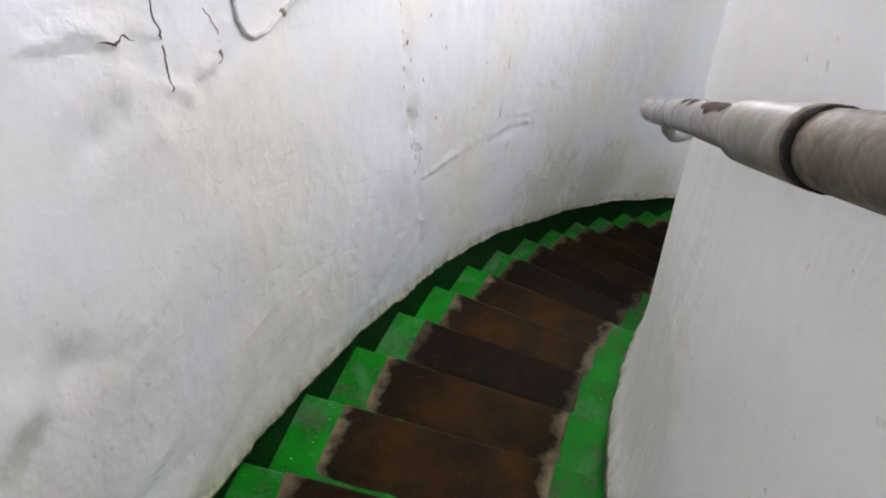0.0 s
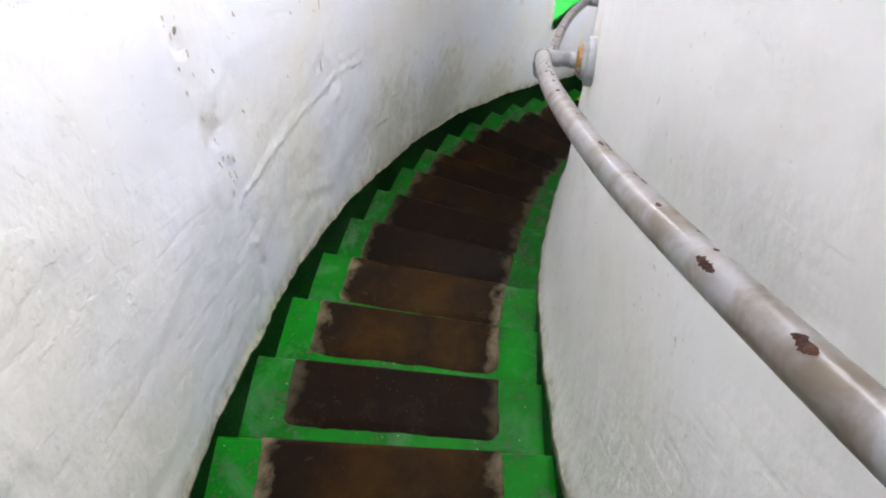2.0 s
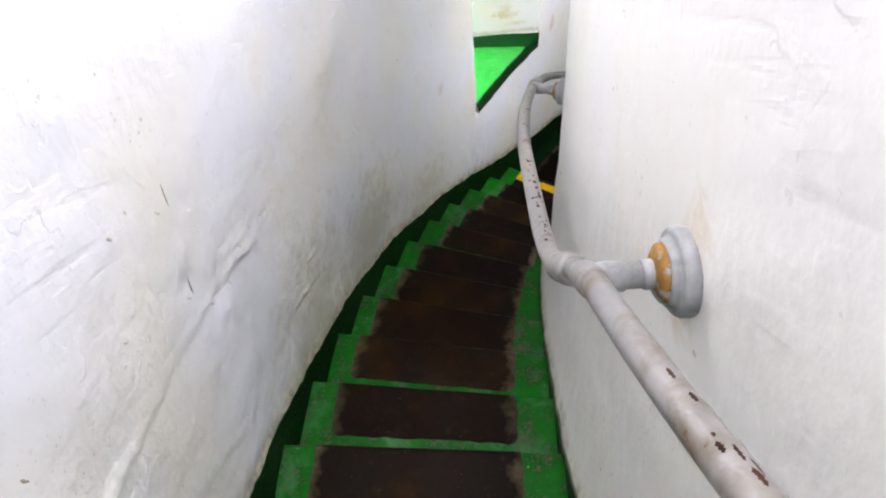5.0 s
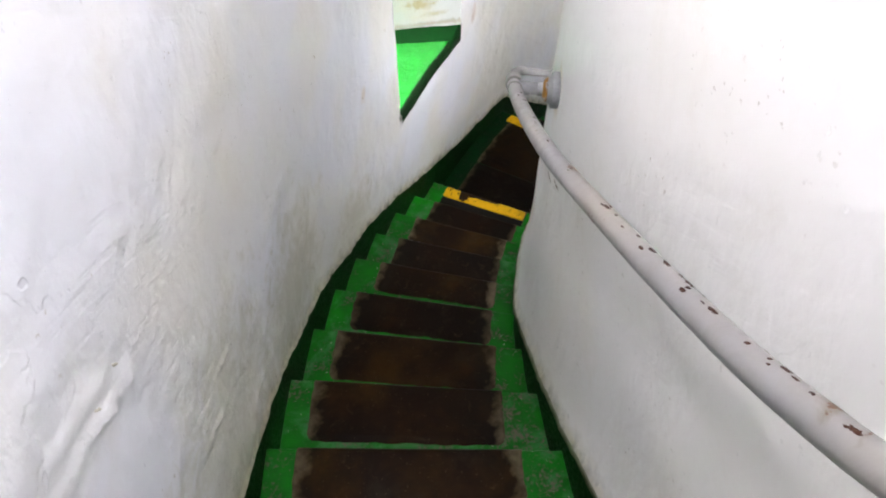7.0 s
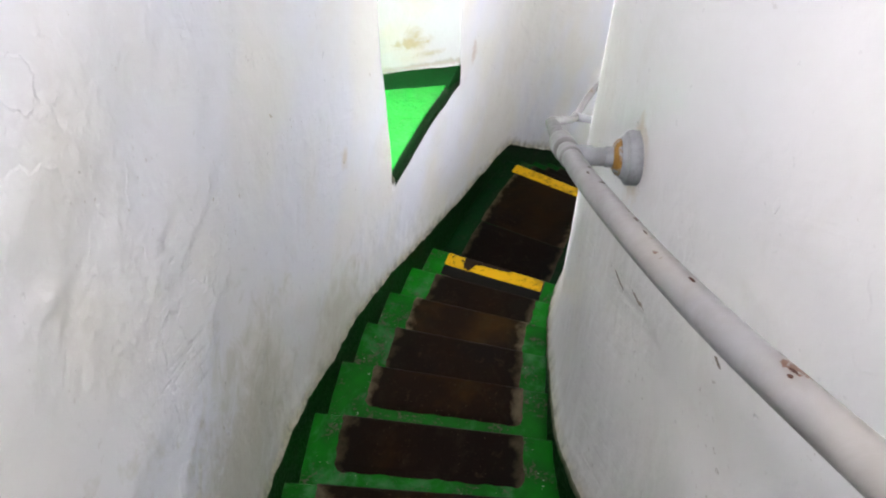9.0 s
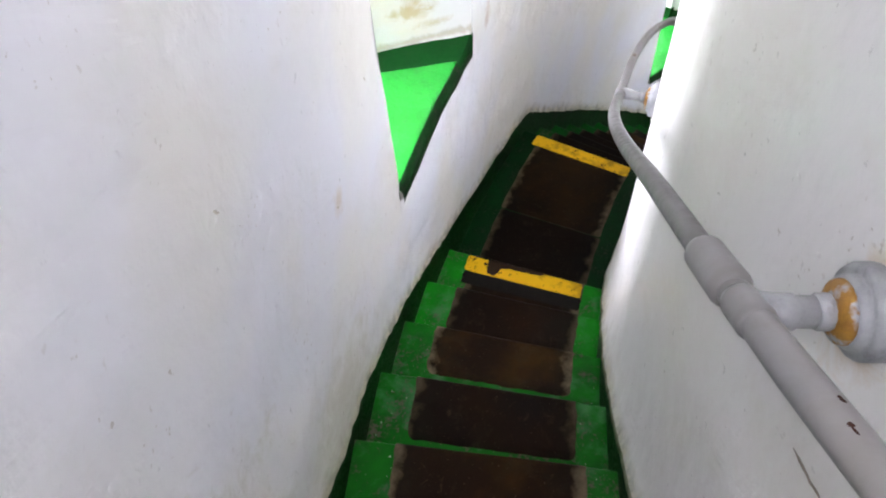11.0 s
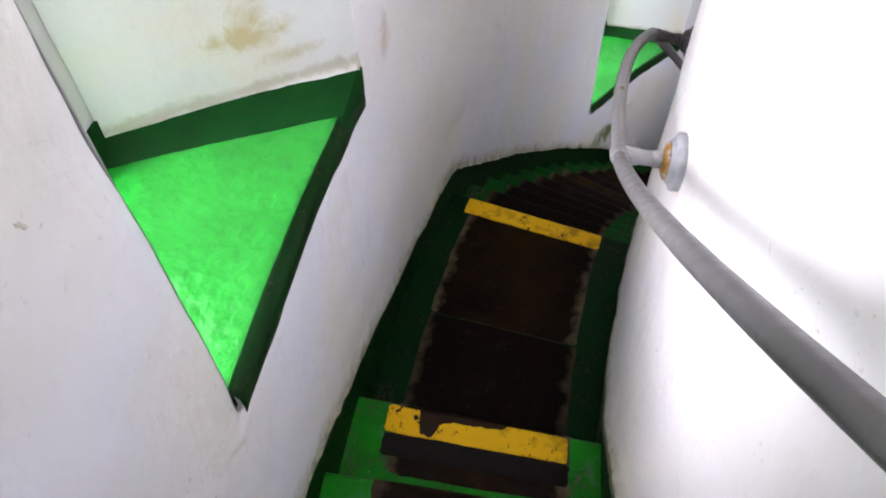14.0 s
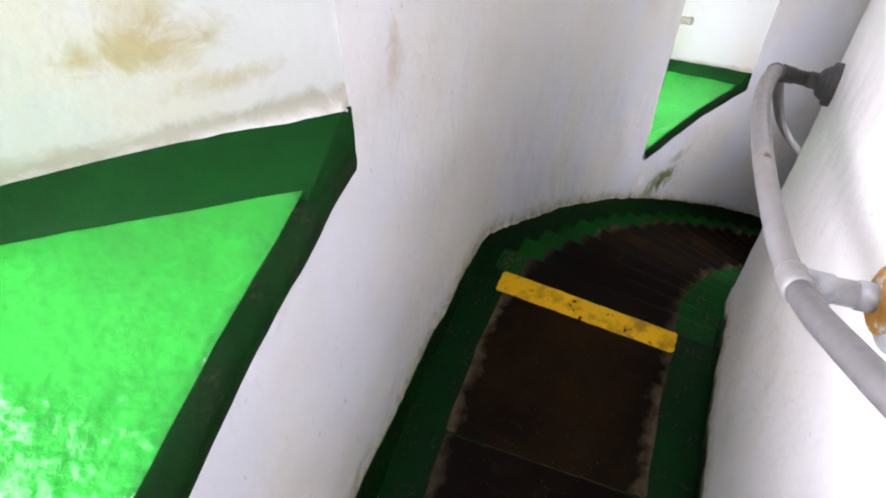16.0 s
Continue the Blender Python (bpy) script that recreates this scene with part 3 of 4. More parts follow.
# ---- ceiling and end walls ----
bm = bmesh.new()
ring = []
for i in range(0, COLS, 8):
    th = TH_MIN + i * DTH
    z = sill_line(th) + NICHE_H + 0.75
    ring.append([bm.verts.new(P(r, th, z + h)) for r, h in ((5.6, 0), (R_SHELL, 0), (R_SHELL, 0.3), (5.6, 0.3))])
for a, b in zip(ring, ring[1:]):
    for k in range(4):
        bm.faces.new((a[k], a[(k + 1) % 4], b[(k + 1) % 4], b[k]))
bm.faces.new(ring[0][::-1]), bm.faces.new(ring[-1])
tagged(part("ceiling", bm, CEIL), "whitewashed sloping soffit above the stair", "ceiling", kind="structure")
for nm, ta, tb in (("wall_lower_end", TH_MIN - 1.5, TH_MIN + 0.5), ("wall_upper_end", TH_MAX - 0.5, TH_MAX + 1.5)):
    bm = bmesh.new()
    z = nose((ta + tb) / 2)
    arc_slab(bm, 5.6, R_SHELL, ta, tb, z - 1.0, z + 4.6)
    tagged(part(nm, bm, CEIL), "plain whitewashed wall closing the stair", "wall", kind="structure")

# ---- window niches ----
WINDOW_W = {1: 80.0, 2: 62.0}
WINDOW_C = {1: (0.90, 0.91, 1.0), 2: (0.90, 0.91, 1.0)}
R_JOG, R_WIN = 7.40, 8.05


def build_niche(k):
    n = NICHES[k]
    zs, zl, zt = n["sill"], n["low"], n["low"] + NICHE_H
    niche = new(f"window_{k}")
    niche.location = P(R_OUT, (n["near"] + n["far"]) / 2, zs)
    back = Matrix.Translation(-niche.location)
    tagged(niche, "deep splayed window niche with glossy green sill", "window", kind="structure")

    def add(name, bm, mat, label="", smooth=False):
        bm.transform(back)
        return part(name, bm, mat, niche, label, smooth)

    def near_pt(f, z):
        th = n["near"] + (n["wn"] - n["near"]) * f
        return P(R_OUT + 0.012 + (R_JOG - R_OUT - 0.012) * f, th, z)

    def far_pt(f, z):
        """The far jamb leans: its foot stands further into the niche than its face."""
        lean = min(1.0, max(0.0, (z - zs) / n["band"]))
        a = n["jamb"] + (n["far"] - n["jamb"]) * lean
        b = n["wf"] - 0.35 * lean
        return P(R_OUT + 0.002 + (R_JOG - R_OUT) * f, a + (b - a) * f, z)

    FS = [0, 0.004, 0.012, 0.025, 0.045, 0.07, 0.1, 0.14, 0.19, 0.24] + [0.3 + 0.05 * i for i in range(15)]
    # sill: lip at the wall, then the slightly uneven slab
    bm = bmesh.new()
    L = 34
    LIP = ((-0.003, zl - 0.012), (-0.006, zl + 0.012), (-0.002, zs - 0.022), (0.010, zs - 0.006))

    def sill_fn(i, j):
        g = j / L
        if i < len(LIP):
            dr, z = LIP[i]
            th = n["near"] + (n["far"] - n["near"]) * g
            p = P(R_OUT + dr + relief(th, z), th, z)
        else:
            f = (i - len(LIP)) / 26
            p = near_pt(max(0, f), zs).lerp(far_pt(0.02 + 0.98 * f, zs), g)
            rr = math.hypot(p.x - CX, p.y - CY)
            want = max(rr, R_OUT + 0.018 + (R_JOG - R_OUT - 0.018) * f)
            p.x, p.y = CX + (p.x - CX) * want / rr, CY + (p.y - CY) * want / rr
        p.z += 0.004 * wob(p.x, p.y, 0, 6) + 0.002 * wob(p.x, p.y, 0, 19)
        if i >= len(LIP):
            p.z += 0.008 * max(0.0, (g - 0.86) / 0.14) ** 2    # paint-filled cove along the far border
        return p

    grid_mesh(bm, len(LIP) + 27, L + 1, sill_fn, mats=lambda i, j: 1 if i < len(LIP) else 0)
    add("window_sill", bm, (SILL_GREEN, SKIRT), "glossy bright green painted sill", True)
    # painted borders along the jambs, then the white jambs
    for fn, sgn in ((near_pt, 1), (far_pt, -1)):
        bm = bmesh.new()

        def up_fn(i, j):
            f = FS[i]
            z = zs + (-0.06, 0.0, 0.25, 0.6, 1.0)[j] * (n["band"] + 0.015 * f if j else 1)
            side = (near_pt(f, 0) - far_pt(f, 0)).normalized() * (-sgn)
            if i == 0:
                th = n["near"] if sgn > 0 else n["far"]
                p = P(R_OUT + relief(th, z) + (edge_round(th, z) if sgn > 0 else -0.004), th, z)
            else:
                p = fn(f, z) + side * (0.012, 0.010, 0.006, 0.006, 0.005)[j]
            p.z += 0.005 * wob(p.x, p.y, 0, 9) + (0.004 * wob(p.x, p.y, 0, 31) * min(1.0, 4 * f) if j == 4 else 0)
            return p

        grid_mesh(bm, len(FS), 5, up_fn)
        add("border", bm, BORDER, "dark green painted border", True)
        bm = bmesh.new()

        def jamb_fn(i, j):
            f = FS[i]
            z = zl + 0.16 * j / 8 if j <= 8 else zl + 0.16 + (NICHE_H - 0.16) * (j - 8) / 16
            if i == 0:
                th = n["near"] if sgn > 0 else n["far"]
                return P(R_OUT + relief(th, z) + (edge_round(th, z) if sgn > 0 else 0.0), th, z)
            p = fn(f, z)
            w = 0.010 * wob(p.x, p.y, p.z, 3.0) * min(1, f * 6) * min(1, max(0, z - zs - 0.12) * 8)
            return p + Vector((w, w, 0))

        grid_mesh(bm, len(FS), 25, jamb_fn)
        add("jamb", bm, JAMB, "stained white plaster reveal", True)
    if k == 2:    # bare rectangular patch in the reveal
        bm = bmesh.new()
        face = (near_pt(0.5, 0) - far_pt(0.5, 0)).normalized()

        def patch_fn(i, j):
            f, z = 0.78 + 0.024 * i, -0.535 + 0.013 * j
            rag = 0.006 * wob(i, j, 0, 0.9)
            return far_pt(f, z + rag) + face * (0.013 if 0 < i < 8 and 0 < j < 5 else 0.004)

        grid_mesh(bm, 9, 6, patch_fn)
        add("bare_patch", bm, MARK, "bare beige mortar patch")
    bm = bmesh.new()
    grid_mesh(bm, 9, 5, lambda i, j: near_pt(i / 8, zt).lerp(far_pt(i / 8, zt), j / 4))
    add("head", bm, JAMB)
    # narrower outer recess with frame, bar and panes
    c0, c1 = near_pt(1, 0), far_pt(1, 0)
    ux = (c1 - c0)
    wid = ux.length
    ux.normalize()
    uy = (far_pt(1, zs) - far_pt(0, zs)).normalized()
    radial = Vector((c0.x + c1.x - 2 * CX, c0.y + c1.y - 2 * CY, 0)).normalized()
    uy = (uy + radial).normalized()
    jog, dep = 0.045, R_WIN - R_JOG

    def box(bm, x0, x1, y0, y1, z0, z1):
        pts = [c0 + ux * x + uy * y + Vector((0, 0, z)) for x in (x0, x1) for y in (y0, y1) for z in (z0, z1)]
        hull(bm, pts, ((0, 1, 3, 2), (4, 6, 7, 5), (0, 4, 5, 1), (2, 3, 7, 6), (0, 2, 6, 4), (1, 5, 7, 3)))

    for x0, x1, z0, z1 in ((-0.35, jog, zs - 0.1, zt + 0.3), (wid - jog, wid + 0.35, zs - 0.1, zt + 0.3), (jog, wid - jog, zt - 0.05, zt + 0.3)):
        bm = bmesh.new()
        box(bm, x0, x1, 0.0, dep + 0.45, z0, z1)
        add("surround", bm, JAMB)
    bm = bmesh.new()
    box(bm, jog, wid - jog, 0.0, dep + 0.45, zs - 0.15, zs + 0.004)
    add("outer_sill", bm, SILL_GREEN)
    for x0, x1 in ((-0.05, jog + 0.006), (wid - jog - 0.006, wid + 0.05)):
        bm = bmesh.new()
        box(bm, x0, x1, -0.008, dep * 0.7, zs + 0.004, zs + 0.125)
        add("border", bm, BORDER, "dark green painted border")
    x0, x1, z0, z1 = jog, wid - jog, zs + 0.004, zt - 0.05
    mid = (x0 + x1) / 2
    for a, b, c, d in ((x0, x0 + 0.05, z0, z1), (x1 - 0.05, x1, z0, z1), (x0 + 0.05, x1 - 0.05, z0, z0 + 0.06),
                       (x0 + 0.05, x1 - 0.05, z1 - 0.05, z1), (mid - 0.015, mid + 0.015, z0 + 0.06, z1 - 0.05)):
        bm = bmesh.new()
        box(bm, a, b, dep, dep + 0.04, c, d)
        add("window_frame", bm, WOOD)
    for a, b in ((x0 + 0.05, mid - 0.015), (mid + 0.015, x1 - 0.05)):
        bm = bmesh.new()
        box(bm, a, b, dep + 0.017, dep + 0.021, z0 + 0.06, z1 - 0.05)
        pane = add("pane", bm, GLASS)
        pane.visible_shadow = False
    # the sky's light in this opening
    data = bpy.data.lights.new(f"window_light_{k}", "AREA")
    data.shape, data.size, data.size_y = "RECTANGLE", (x1 - x0) * 0.85, z1 - z0 - 0.06
    data.energy, data.color = WINDOW_W[k], WINDOW_C[k]
    lamp = new(f"window_light_{k}", data)
    c = c0 + ux * mid + uy * (dep - 0.02) + Vector((0, 0, (z0 + z1) / 2))
    lamp.matrix_world = look(c, c - uy - 0.5 * ux)
    return niche


for k in NICHES:
    build_niche(k)

# ---- unseen fill lamps added under the soffit ----
def build_fill_lamp(th, watts, off, drop):
    """An unseen lamp added as fill: round base, rim, glass dome."""
    z = sill_line(th) + NICHE_H + 0.75 - drop
    lamp = tagged(new("added_fill_lamp"), "unseen round white fill lamp added on the soffit", "lamp", group="lamps on the soffit")
    lamp.location = P(r_in(th) + off, th, z)
    for name, prof, mat in (("base", ((0.0, 0.13), (-0.03, 0.13), (-0.035, 0.12)), WOOD), ("rim", ((-0.035, 0.122), (-0.05, 0.118), (-0.052, 0.106)), WOOD),
                            ("dome", ((-0.045, 0.108), (-0.07, 0.098), (-0.09, 0.07), (-0.098, 0.03)), GLOW)):
        bm = bmesh.new()
        tube(bm, [Vector((0, 0, a)) for a, _ in prof], lambda i: prof[i][1], 24)
        ob = part(name, bm, mat, lamp, smooth=True)
        ob.visible_shadow = name != "dome"
    if drop:
        bm = bmesh.new()
        tube(bm, [Vector((0, 0, -0.01)), Vector((0, 0, drop + 0.02))], 0.012, 10)
        part("stem", bm, WOOD, lamp, smooth=True)
    data = bpy.data.lights.new("added_fill_light", "POINT")
    data.shadow_soft_size = 0.08
    data.energy, data.color = watts, FILL_C
    li = new("added_fill_light", data)
    li.matrix_world = look(P(r_in(th) + off, th, z - 0.16), P(r_in(th) + off, th, z - 1))
    return lamp


for th, w, off, drop in FILL_LAMPS:
    build_fill_lamp(th, w, off, drop)

# ---- stairs ----
def skew(r):
    """The nosings are turned a little off the radius."""
    return 0.38 * (R_OUT - r)


def step_mesh(ta, tb, z):
    """A step between its nosing at ta and the riser of the next at tb, top at z."""
    bm = bmesh.new()
    over = 0.6
    prof = []
    # profile along the angle: nosing rounded by 12 mm
    d = 0.012 / 6.4 * 57.3
    for th, dz in ((ta + d * 0.6, -0.26), (ta + d * 0.6, -0.03), (ta, -0.022), (ta, -0.010), (ta + d * 0.35, -0.003), (ta + d, 0.0),
                   ((ta + tb) / 2, 0.0), (tb + over, 0.0), (tb + over, -0.26)):
        prof.append((th, z + dz))
    radii = lambda th: (r_in(th) - 0.05, r_in(th) + 0.3, R_OUT - 0.3, R_OUT + 0.06)
    vs = [[bm.verts.new(P(r, th + skew(r), zz)) for r in radii(th)] for th, zz in prof]
    for a, b in zip(vs, vs[1:] + vs[:1]):
        for k in range(3):
            bm.faces.new((a[k], a[k + 1], b[k + 1], b[k]))
    bm.faces.new([v[0] for v in vs])
    bm.faces.new([v[3] for v in vs][::-1])
    return bm


U_STOPS = [0.0, 0.005, 0.014, 0.027, 0.045, 0.07] + [0.1 + 0.05 * i for i in range(17)] + [0.93, 0.955, 0.973, 0.986, 0.995, 1.0]


def panel_mesh(ra, rb, ta, tb, z, seed, t=0.004, rough=0.004, wrap=0.0, corner=0.012):
    """A linoleum panel with a ragged outline; u across the stair, v along it; wrap: metres that it turns down over the nosing."""
    bm = bmesh.new()
    uvl = bm.loops.layers.uv.new("UVMap")
    nu, nv = len(U_STOPS) - 1, 8
    per = 57.3 / 6.4
    vs, uvs = [], {}
    for i, u in enumerate(U_STOPS):
        col = []
        e = min(u, 1 - u) * (rb - ra)
        cut = corner - math.sqrt(max(0.0, corner ** 2 - (corner - e) ** 2)) if e < corner else 0.0
        stops = [(ta + (tb - ta) * j / nv, 0.0, j / nv) for j in range(nv + 1)]
        if wrap:
            stops = [(ta - 0.03, -wrap, 0.0), (ta - 0.03, -0.010, 0.0), (ta + 0.03, -0.003, 0.0)] + [(ta + 0.11, 0.0, 0.02)] + stops[1:]
        for j, (th, dz, v) in enumerate(stops):
            r = ra + (rb - ra) * u
            ju = rough * 2.2 * wob(v * 4, seed, 1, 1.7) + rough * 1.2 * wob(v * 11, seed, 2, 1.7)
            jv = rough * 1.5 * wob(u * 7, seed, 3, 1.7) + rough * wob(u * 19, seed, 4, 1.7)
            last = j == len(stops) - 1
            first = j == 0
            if i in (0, nu):
                r += ju
            if last or (first and not wrap):
                th += jv * per
            if last:
                th -= cut * per
            if first and not wrap:
                th += cut * per
            if first and wrap:
                dz += 1.5 * jv
            edge = i in (0, nu) or first or last
            p = bm.verts.new(P(r, th + skew(r), z + dz + (0.0005 if edge else t)))
            uvs[p] = (u, v)
            col.append(p)
        vs.append(col)
    for i in range(nu):
        for j in range(len(vs[0]) - 1):
            f = bm.faces.new((vs[i][j], vs[i + 1][j], vs[i + 1][j + 1], vs[i][j + 1]))
            for l in f.loops:
                l[uvl].uv = uvs[l.vert]
    return bm


stairs = tagged(new("stairs"), "winding stone stair painted green with worn brown treads", "stairs", kind="structure")
rng = random.Random(4)


def tread_edges(th):
    ra = lerp_knots(th, ((45, 6.09), (107, 6.09), (120, 6.095), (131, 6.07), (138, 6.05), (146, 6.005), (205, 6.0)))
    rb = lerp_knots(th, ((45, 6.74), (107, 6.74), (124, 6.71), (131, 6.73), (138, 6.77), (146, 6.765), (150, 6.735), (205, 6.735)))
    return ra, rb


BARE_BACK = {4: 0.15, 5: 0.13, 8: 0.125, 9: 0.12}    # metres of bare green behind the panel, where it is wider than usual


def add_step(ta, tb, z, seed, mat=LINO, full=False, paintwork=GREEN):
    st = part("step", step_mesh(ta, tb, z), GREEN_DIM if full else paintwork, stairs)
    ra, rb = tread_edges(ta)
    backc = 0.0 if full else BARE_BACK.get(int(round(z / RISE)) - 1, rng.uniform(0.085, 0.115)) / 6.4 * 57.3
    part("tread_panel", panel_mesh(ra + rng.uniform(-0.008, 0.008), rb + rng.uniform(-0.012, 0.012), ta, tb - backc, z, seed, wrap=0.024, corner=0.035), mat, st, "worn brown linoleum tread")
    return st


for k in range(0, 27):
    ta = TH0 + STEP_UP * k
    if ta < TH_MAX:
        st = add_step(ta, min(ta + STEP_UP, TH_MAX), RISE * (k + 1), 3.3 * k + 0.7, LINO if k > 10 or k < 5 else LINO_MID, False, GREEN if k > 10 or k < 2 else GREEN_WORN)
        if k == 0:
            top_step = st
# lower flight, in the copies whose colour holds its dimness
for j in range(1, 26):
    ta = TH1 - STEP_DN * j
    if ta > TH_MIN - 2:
        add_step(ta, ta + STEP_DN, -RISE * j, 3.3 * j + 120.7, LINO_DIM if j < 3 else LINO_MID, True)

# landing with two long panels, their dimness put into the colour
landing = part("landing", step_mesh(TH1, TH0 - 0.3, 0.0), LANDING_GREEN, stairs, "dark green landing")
part("tread_panel", panel_mesh(6.09, 6.74, TH1 + 0.12, 113.75, 0.0, 61.0), LINO_DIM, landing, "worn brown linoleum tread")
part("tread_panel", panel_mesh(6.085, 6.735, 113.80, TH0 + 0.1, 0.0, 67.0), LINO_DIM, landing, "worn brown linoleum tread")

part("joint_line", panel_mesh(6.15, 6.60, 113.76, 113.80, 0.0042, 83.0, 0.001, 0.002), JOINT, landing, "pale worn joint line")
part("dark_strip", panel_mesh(6.09, 6.745, TH0 + 1.02, TH0 + 1.75, RISE + 0.004, 73.0, 0.003, 0.003), DARK_LINO, top_step, "black rubber strip")

# yellow lines on the nosings above and at the landing
part("nosing_line", panel_mesh(6.095, 6.748, TH0 + 0.10, TH0 + 1.0, RISE + 0.004, 71.0, 0.003, 0.003), YELLOW_WORN, top_step, "chipped yellow warning line")
part("nosing_line", panel_mesh(6.085, 6.77, TH1 + 0.10, TH1 + 0.98, 0.004, 77.0, 0.003, 0.002), YELLOW, landing, "stained yellow warning line")

# ---- handrail ----
RAIL_LOW = ((45, 6.05, nose(45) + 1.05), (85, 6.05, nose(85) + 1.08), (98, 6.05, 0.36), (102, 6.06, 0.68), (105.5, 6.095, 0.96),
            (108.5, 6.13, 1.065), (112, 6.13, 1.15), (115.9, 6.11, 1.225))
RAIL_UP = ((119, 6.10, 1.21), (127.6, 6.087, 1.30), (130, 6.08, 1.322), (132, 6.08, 1.33), (135, 6.075, 1.315), (139.5, 6.040, 1.247),
           (141.5, 6.022, 1.212), (144.3, 5.994, 1.176), (147, 5.973, 1.135), (149.8, 5.97, 1.115), (151.5, 5.968, 1.135), (153.6, 5.965, 1.254),
           (155.8, 5.963, 1.258), (159, 5.954, 1.258), (163, 5.932, 1.246), (166, 5.917, 1.250), (168.5, 5.908, 1.253), (171, 5.903, 1.247), (173.5, 5.900, 1.243), (205, 5.900, 1.248))
RAIL_KNOTS = RAIL_LOW + tuple((th, r, nose(th) + h) for th, r, h in RAIL_UP)


def rail_at(th):
    w = 0.5 if th > 150 else 1.0
    r = sum(lerp_knots(th + d, [(k[0], k[1]) for k in RAIL_KNOTS]) for d in (-w, 0, w)) / 3
    z = sum(lerp_knots(th + d, [(k[0], k[2]) for k in RAIL_KNOTS]) for d in (-w, -w / 2, 0, w / 2, w)) / 5
    return P(r, th, z)


def rail_r(th):
    """The pipe's radius: its lengths differ a little."""
    return lerp_knots(th, ((116, 0.0203), (133.5, 0.0203), (136, 0.0230), (150, 0.0230), (153, 0.0212), (172, 0.0206)))


handrail = tagged(new("handrail"), "grey painted pipe handrail with chipped rusty paint on wall brackets", "handrail")
handrail.location = P(6.05, 116, 1.2)


def rail_part(name, bm, mat, parent=handrail, label="", smooth=True):
    bm.transform(Matrix.Translation(-handrail.location))
    return part(name, bm, mat, parent, label, smooth)


bm = bmesh.new()
tube(bm, [rail_at(134 + 0.5 * i) for i in range(77)] + [rail_at(172.5)], lambda i: rail_r(134 + 0.5 * i), 18)
rail_part("pipe", bm, PIPE)
bm = bmesh.new()
tube(bm, [rail_at(116 + 0.5 * i) for i in range(37)], 0.0203, 18)
rail_part("pipe", bm, PIPE_DARK, label="darker grey handrail pipe")
bm = bmesh.new()
tube(bm, [rail_at(56 + 0.5 * i) for i in range(121)], 0.0203, 18)
rail_part("pipe", bm, PIPE)
bm = bmesh.new()
tube(bm, [rail_at(172.46 + 0.25 * i) for i in range(100)], 0.0240, 18)
rail_part("pipe", bm, BROWN_PIPE, label="brown worn handrail pipe")
bm = bmesh.new()
tube(bm, [rail_at(170.95 + 0.1 * i) for i in range(15)], lambda i: 0.0262 if 1 <= i else 0.0208, 18)
rail_part("sleeve", bm, PIPE)
bm = bmesh.new()
tube(bm, [rail_at(172.3), rail_at(172.48)], 0.0256, 18)
rail_part("joint_ring", bm, DARK_LINO, label="black gap at the joint")

def rail_patch(ta, tb, f0, f1, seed):
    """Bare dark metal where the paint has come off the pipe; f: angle from the top, outwards."""
    bm = bmesh.new()
    rows = []
    n, m = 26, 8
    for i in range(n + 1):
        th = ta + (tb - ta) * i / n
        p, q = rail_at(th), rail_at(th + 0.05)
        tan = (q - p).normalized()
        out = Vector((p.x - CX, p.y - CY, 0)).normalized()
        up = (Vector((0, 0, 1)) - tan * tan.z).normalized()
        side = (out - tan * out.dot(tan)).normalized()
        half = min(1.0, 3.5 * i / n, 3.5 * (n - i) / n) ** 0.5
        mid, wid = (f0 + f1) / 2 + 0.22 * (f1 - f0) * wob(i, seed, 0, 0.23), (f1 - f0) / 2 * half
        lo = mid - wid * (0.6 + 0.9 * abs(wob(i, seed, 4, 0.37)))
        hi = mid + wid * (0.6 + 0.9 * abs(wob(i, seed, 9, 0.41)))
        rows.append([bm.verts.new(p + (rail_r(th) + 0.0004) * (math.cos(a) * up + math.sin(a) * side)) for a in (lo + (hi - lo) * k / m for k in range(m + 1))])
    for a, b in zip(rows, rows[1:]):
        for k in range(m):
            bm.faces.new((a[k], a[k + 1], b[k + 1], b[k]))
    rail_part("bare_patch", bm, BARE_METAL, label="dark bare metal where paint is lost")


for ta, tb, f0, f1 in ((168.5, 168.9, -0.4, 0.9), (169.0, 169.35, -0.6, 1.0), (168.9, 170.4, -0.9, -0.2), (169.75, 170.7, 0.0, 1.1), (166.9, 167.15, 0.1, 0.7), (165.7, 166.0, 0.5, 1.0),
                       (159.3, 159.45, -0.1, 0.4), (160.6, 161.2, -0.9, -0.5), (147.4, 147.65, -0.7, -0.2), (146.4, 146.6, -0.5, 0.0)):
    rail_patch(ta, tb, f0, f1, ta)
prng = random.Random(12)
for lo, hi, count in ((136.5, 143.0, 14), (144.5, 151.0, 26), (155.0, 166.0, 26)):
    for _ in range(count):    # small chips in the paint
        ta = prng.uniform(lo, hi)
        f0 = prng.uniform(-0.9, 0.25)
        rail_patch(ta, ta + prng.uniform(0.05, 0.22), f0, f0 + prng.uniform(0.12, 0.38), ta)
for th in (152.2, 133.9):    # sleeves at the joints
    bm = bmesh.new()
    pts = [rail_at(th - 0.40 + 0.1 * i) for i in range(12)]
    tube(bm, pts, lambda i: 0.0292 if 1 <= i <= 10 else 0.0238, 18)
    rail_part("sleeve", bm, PIPE)

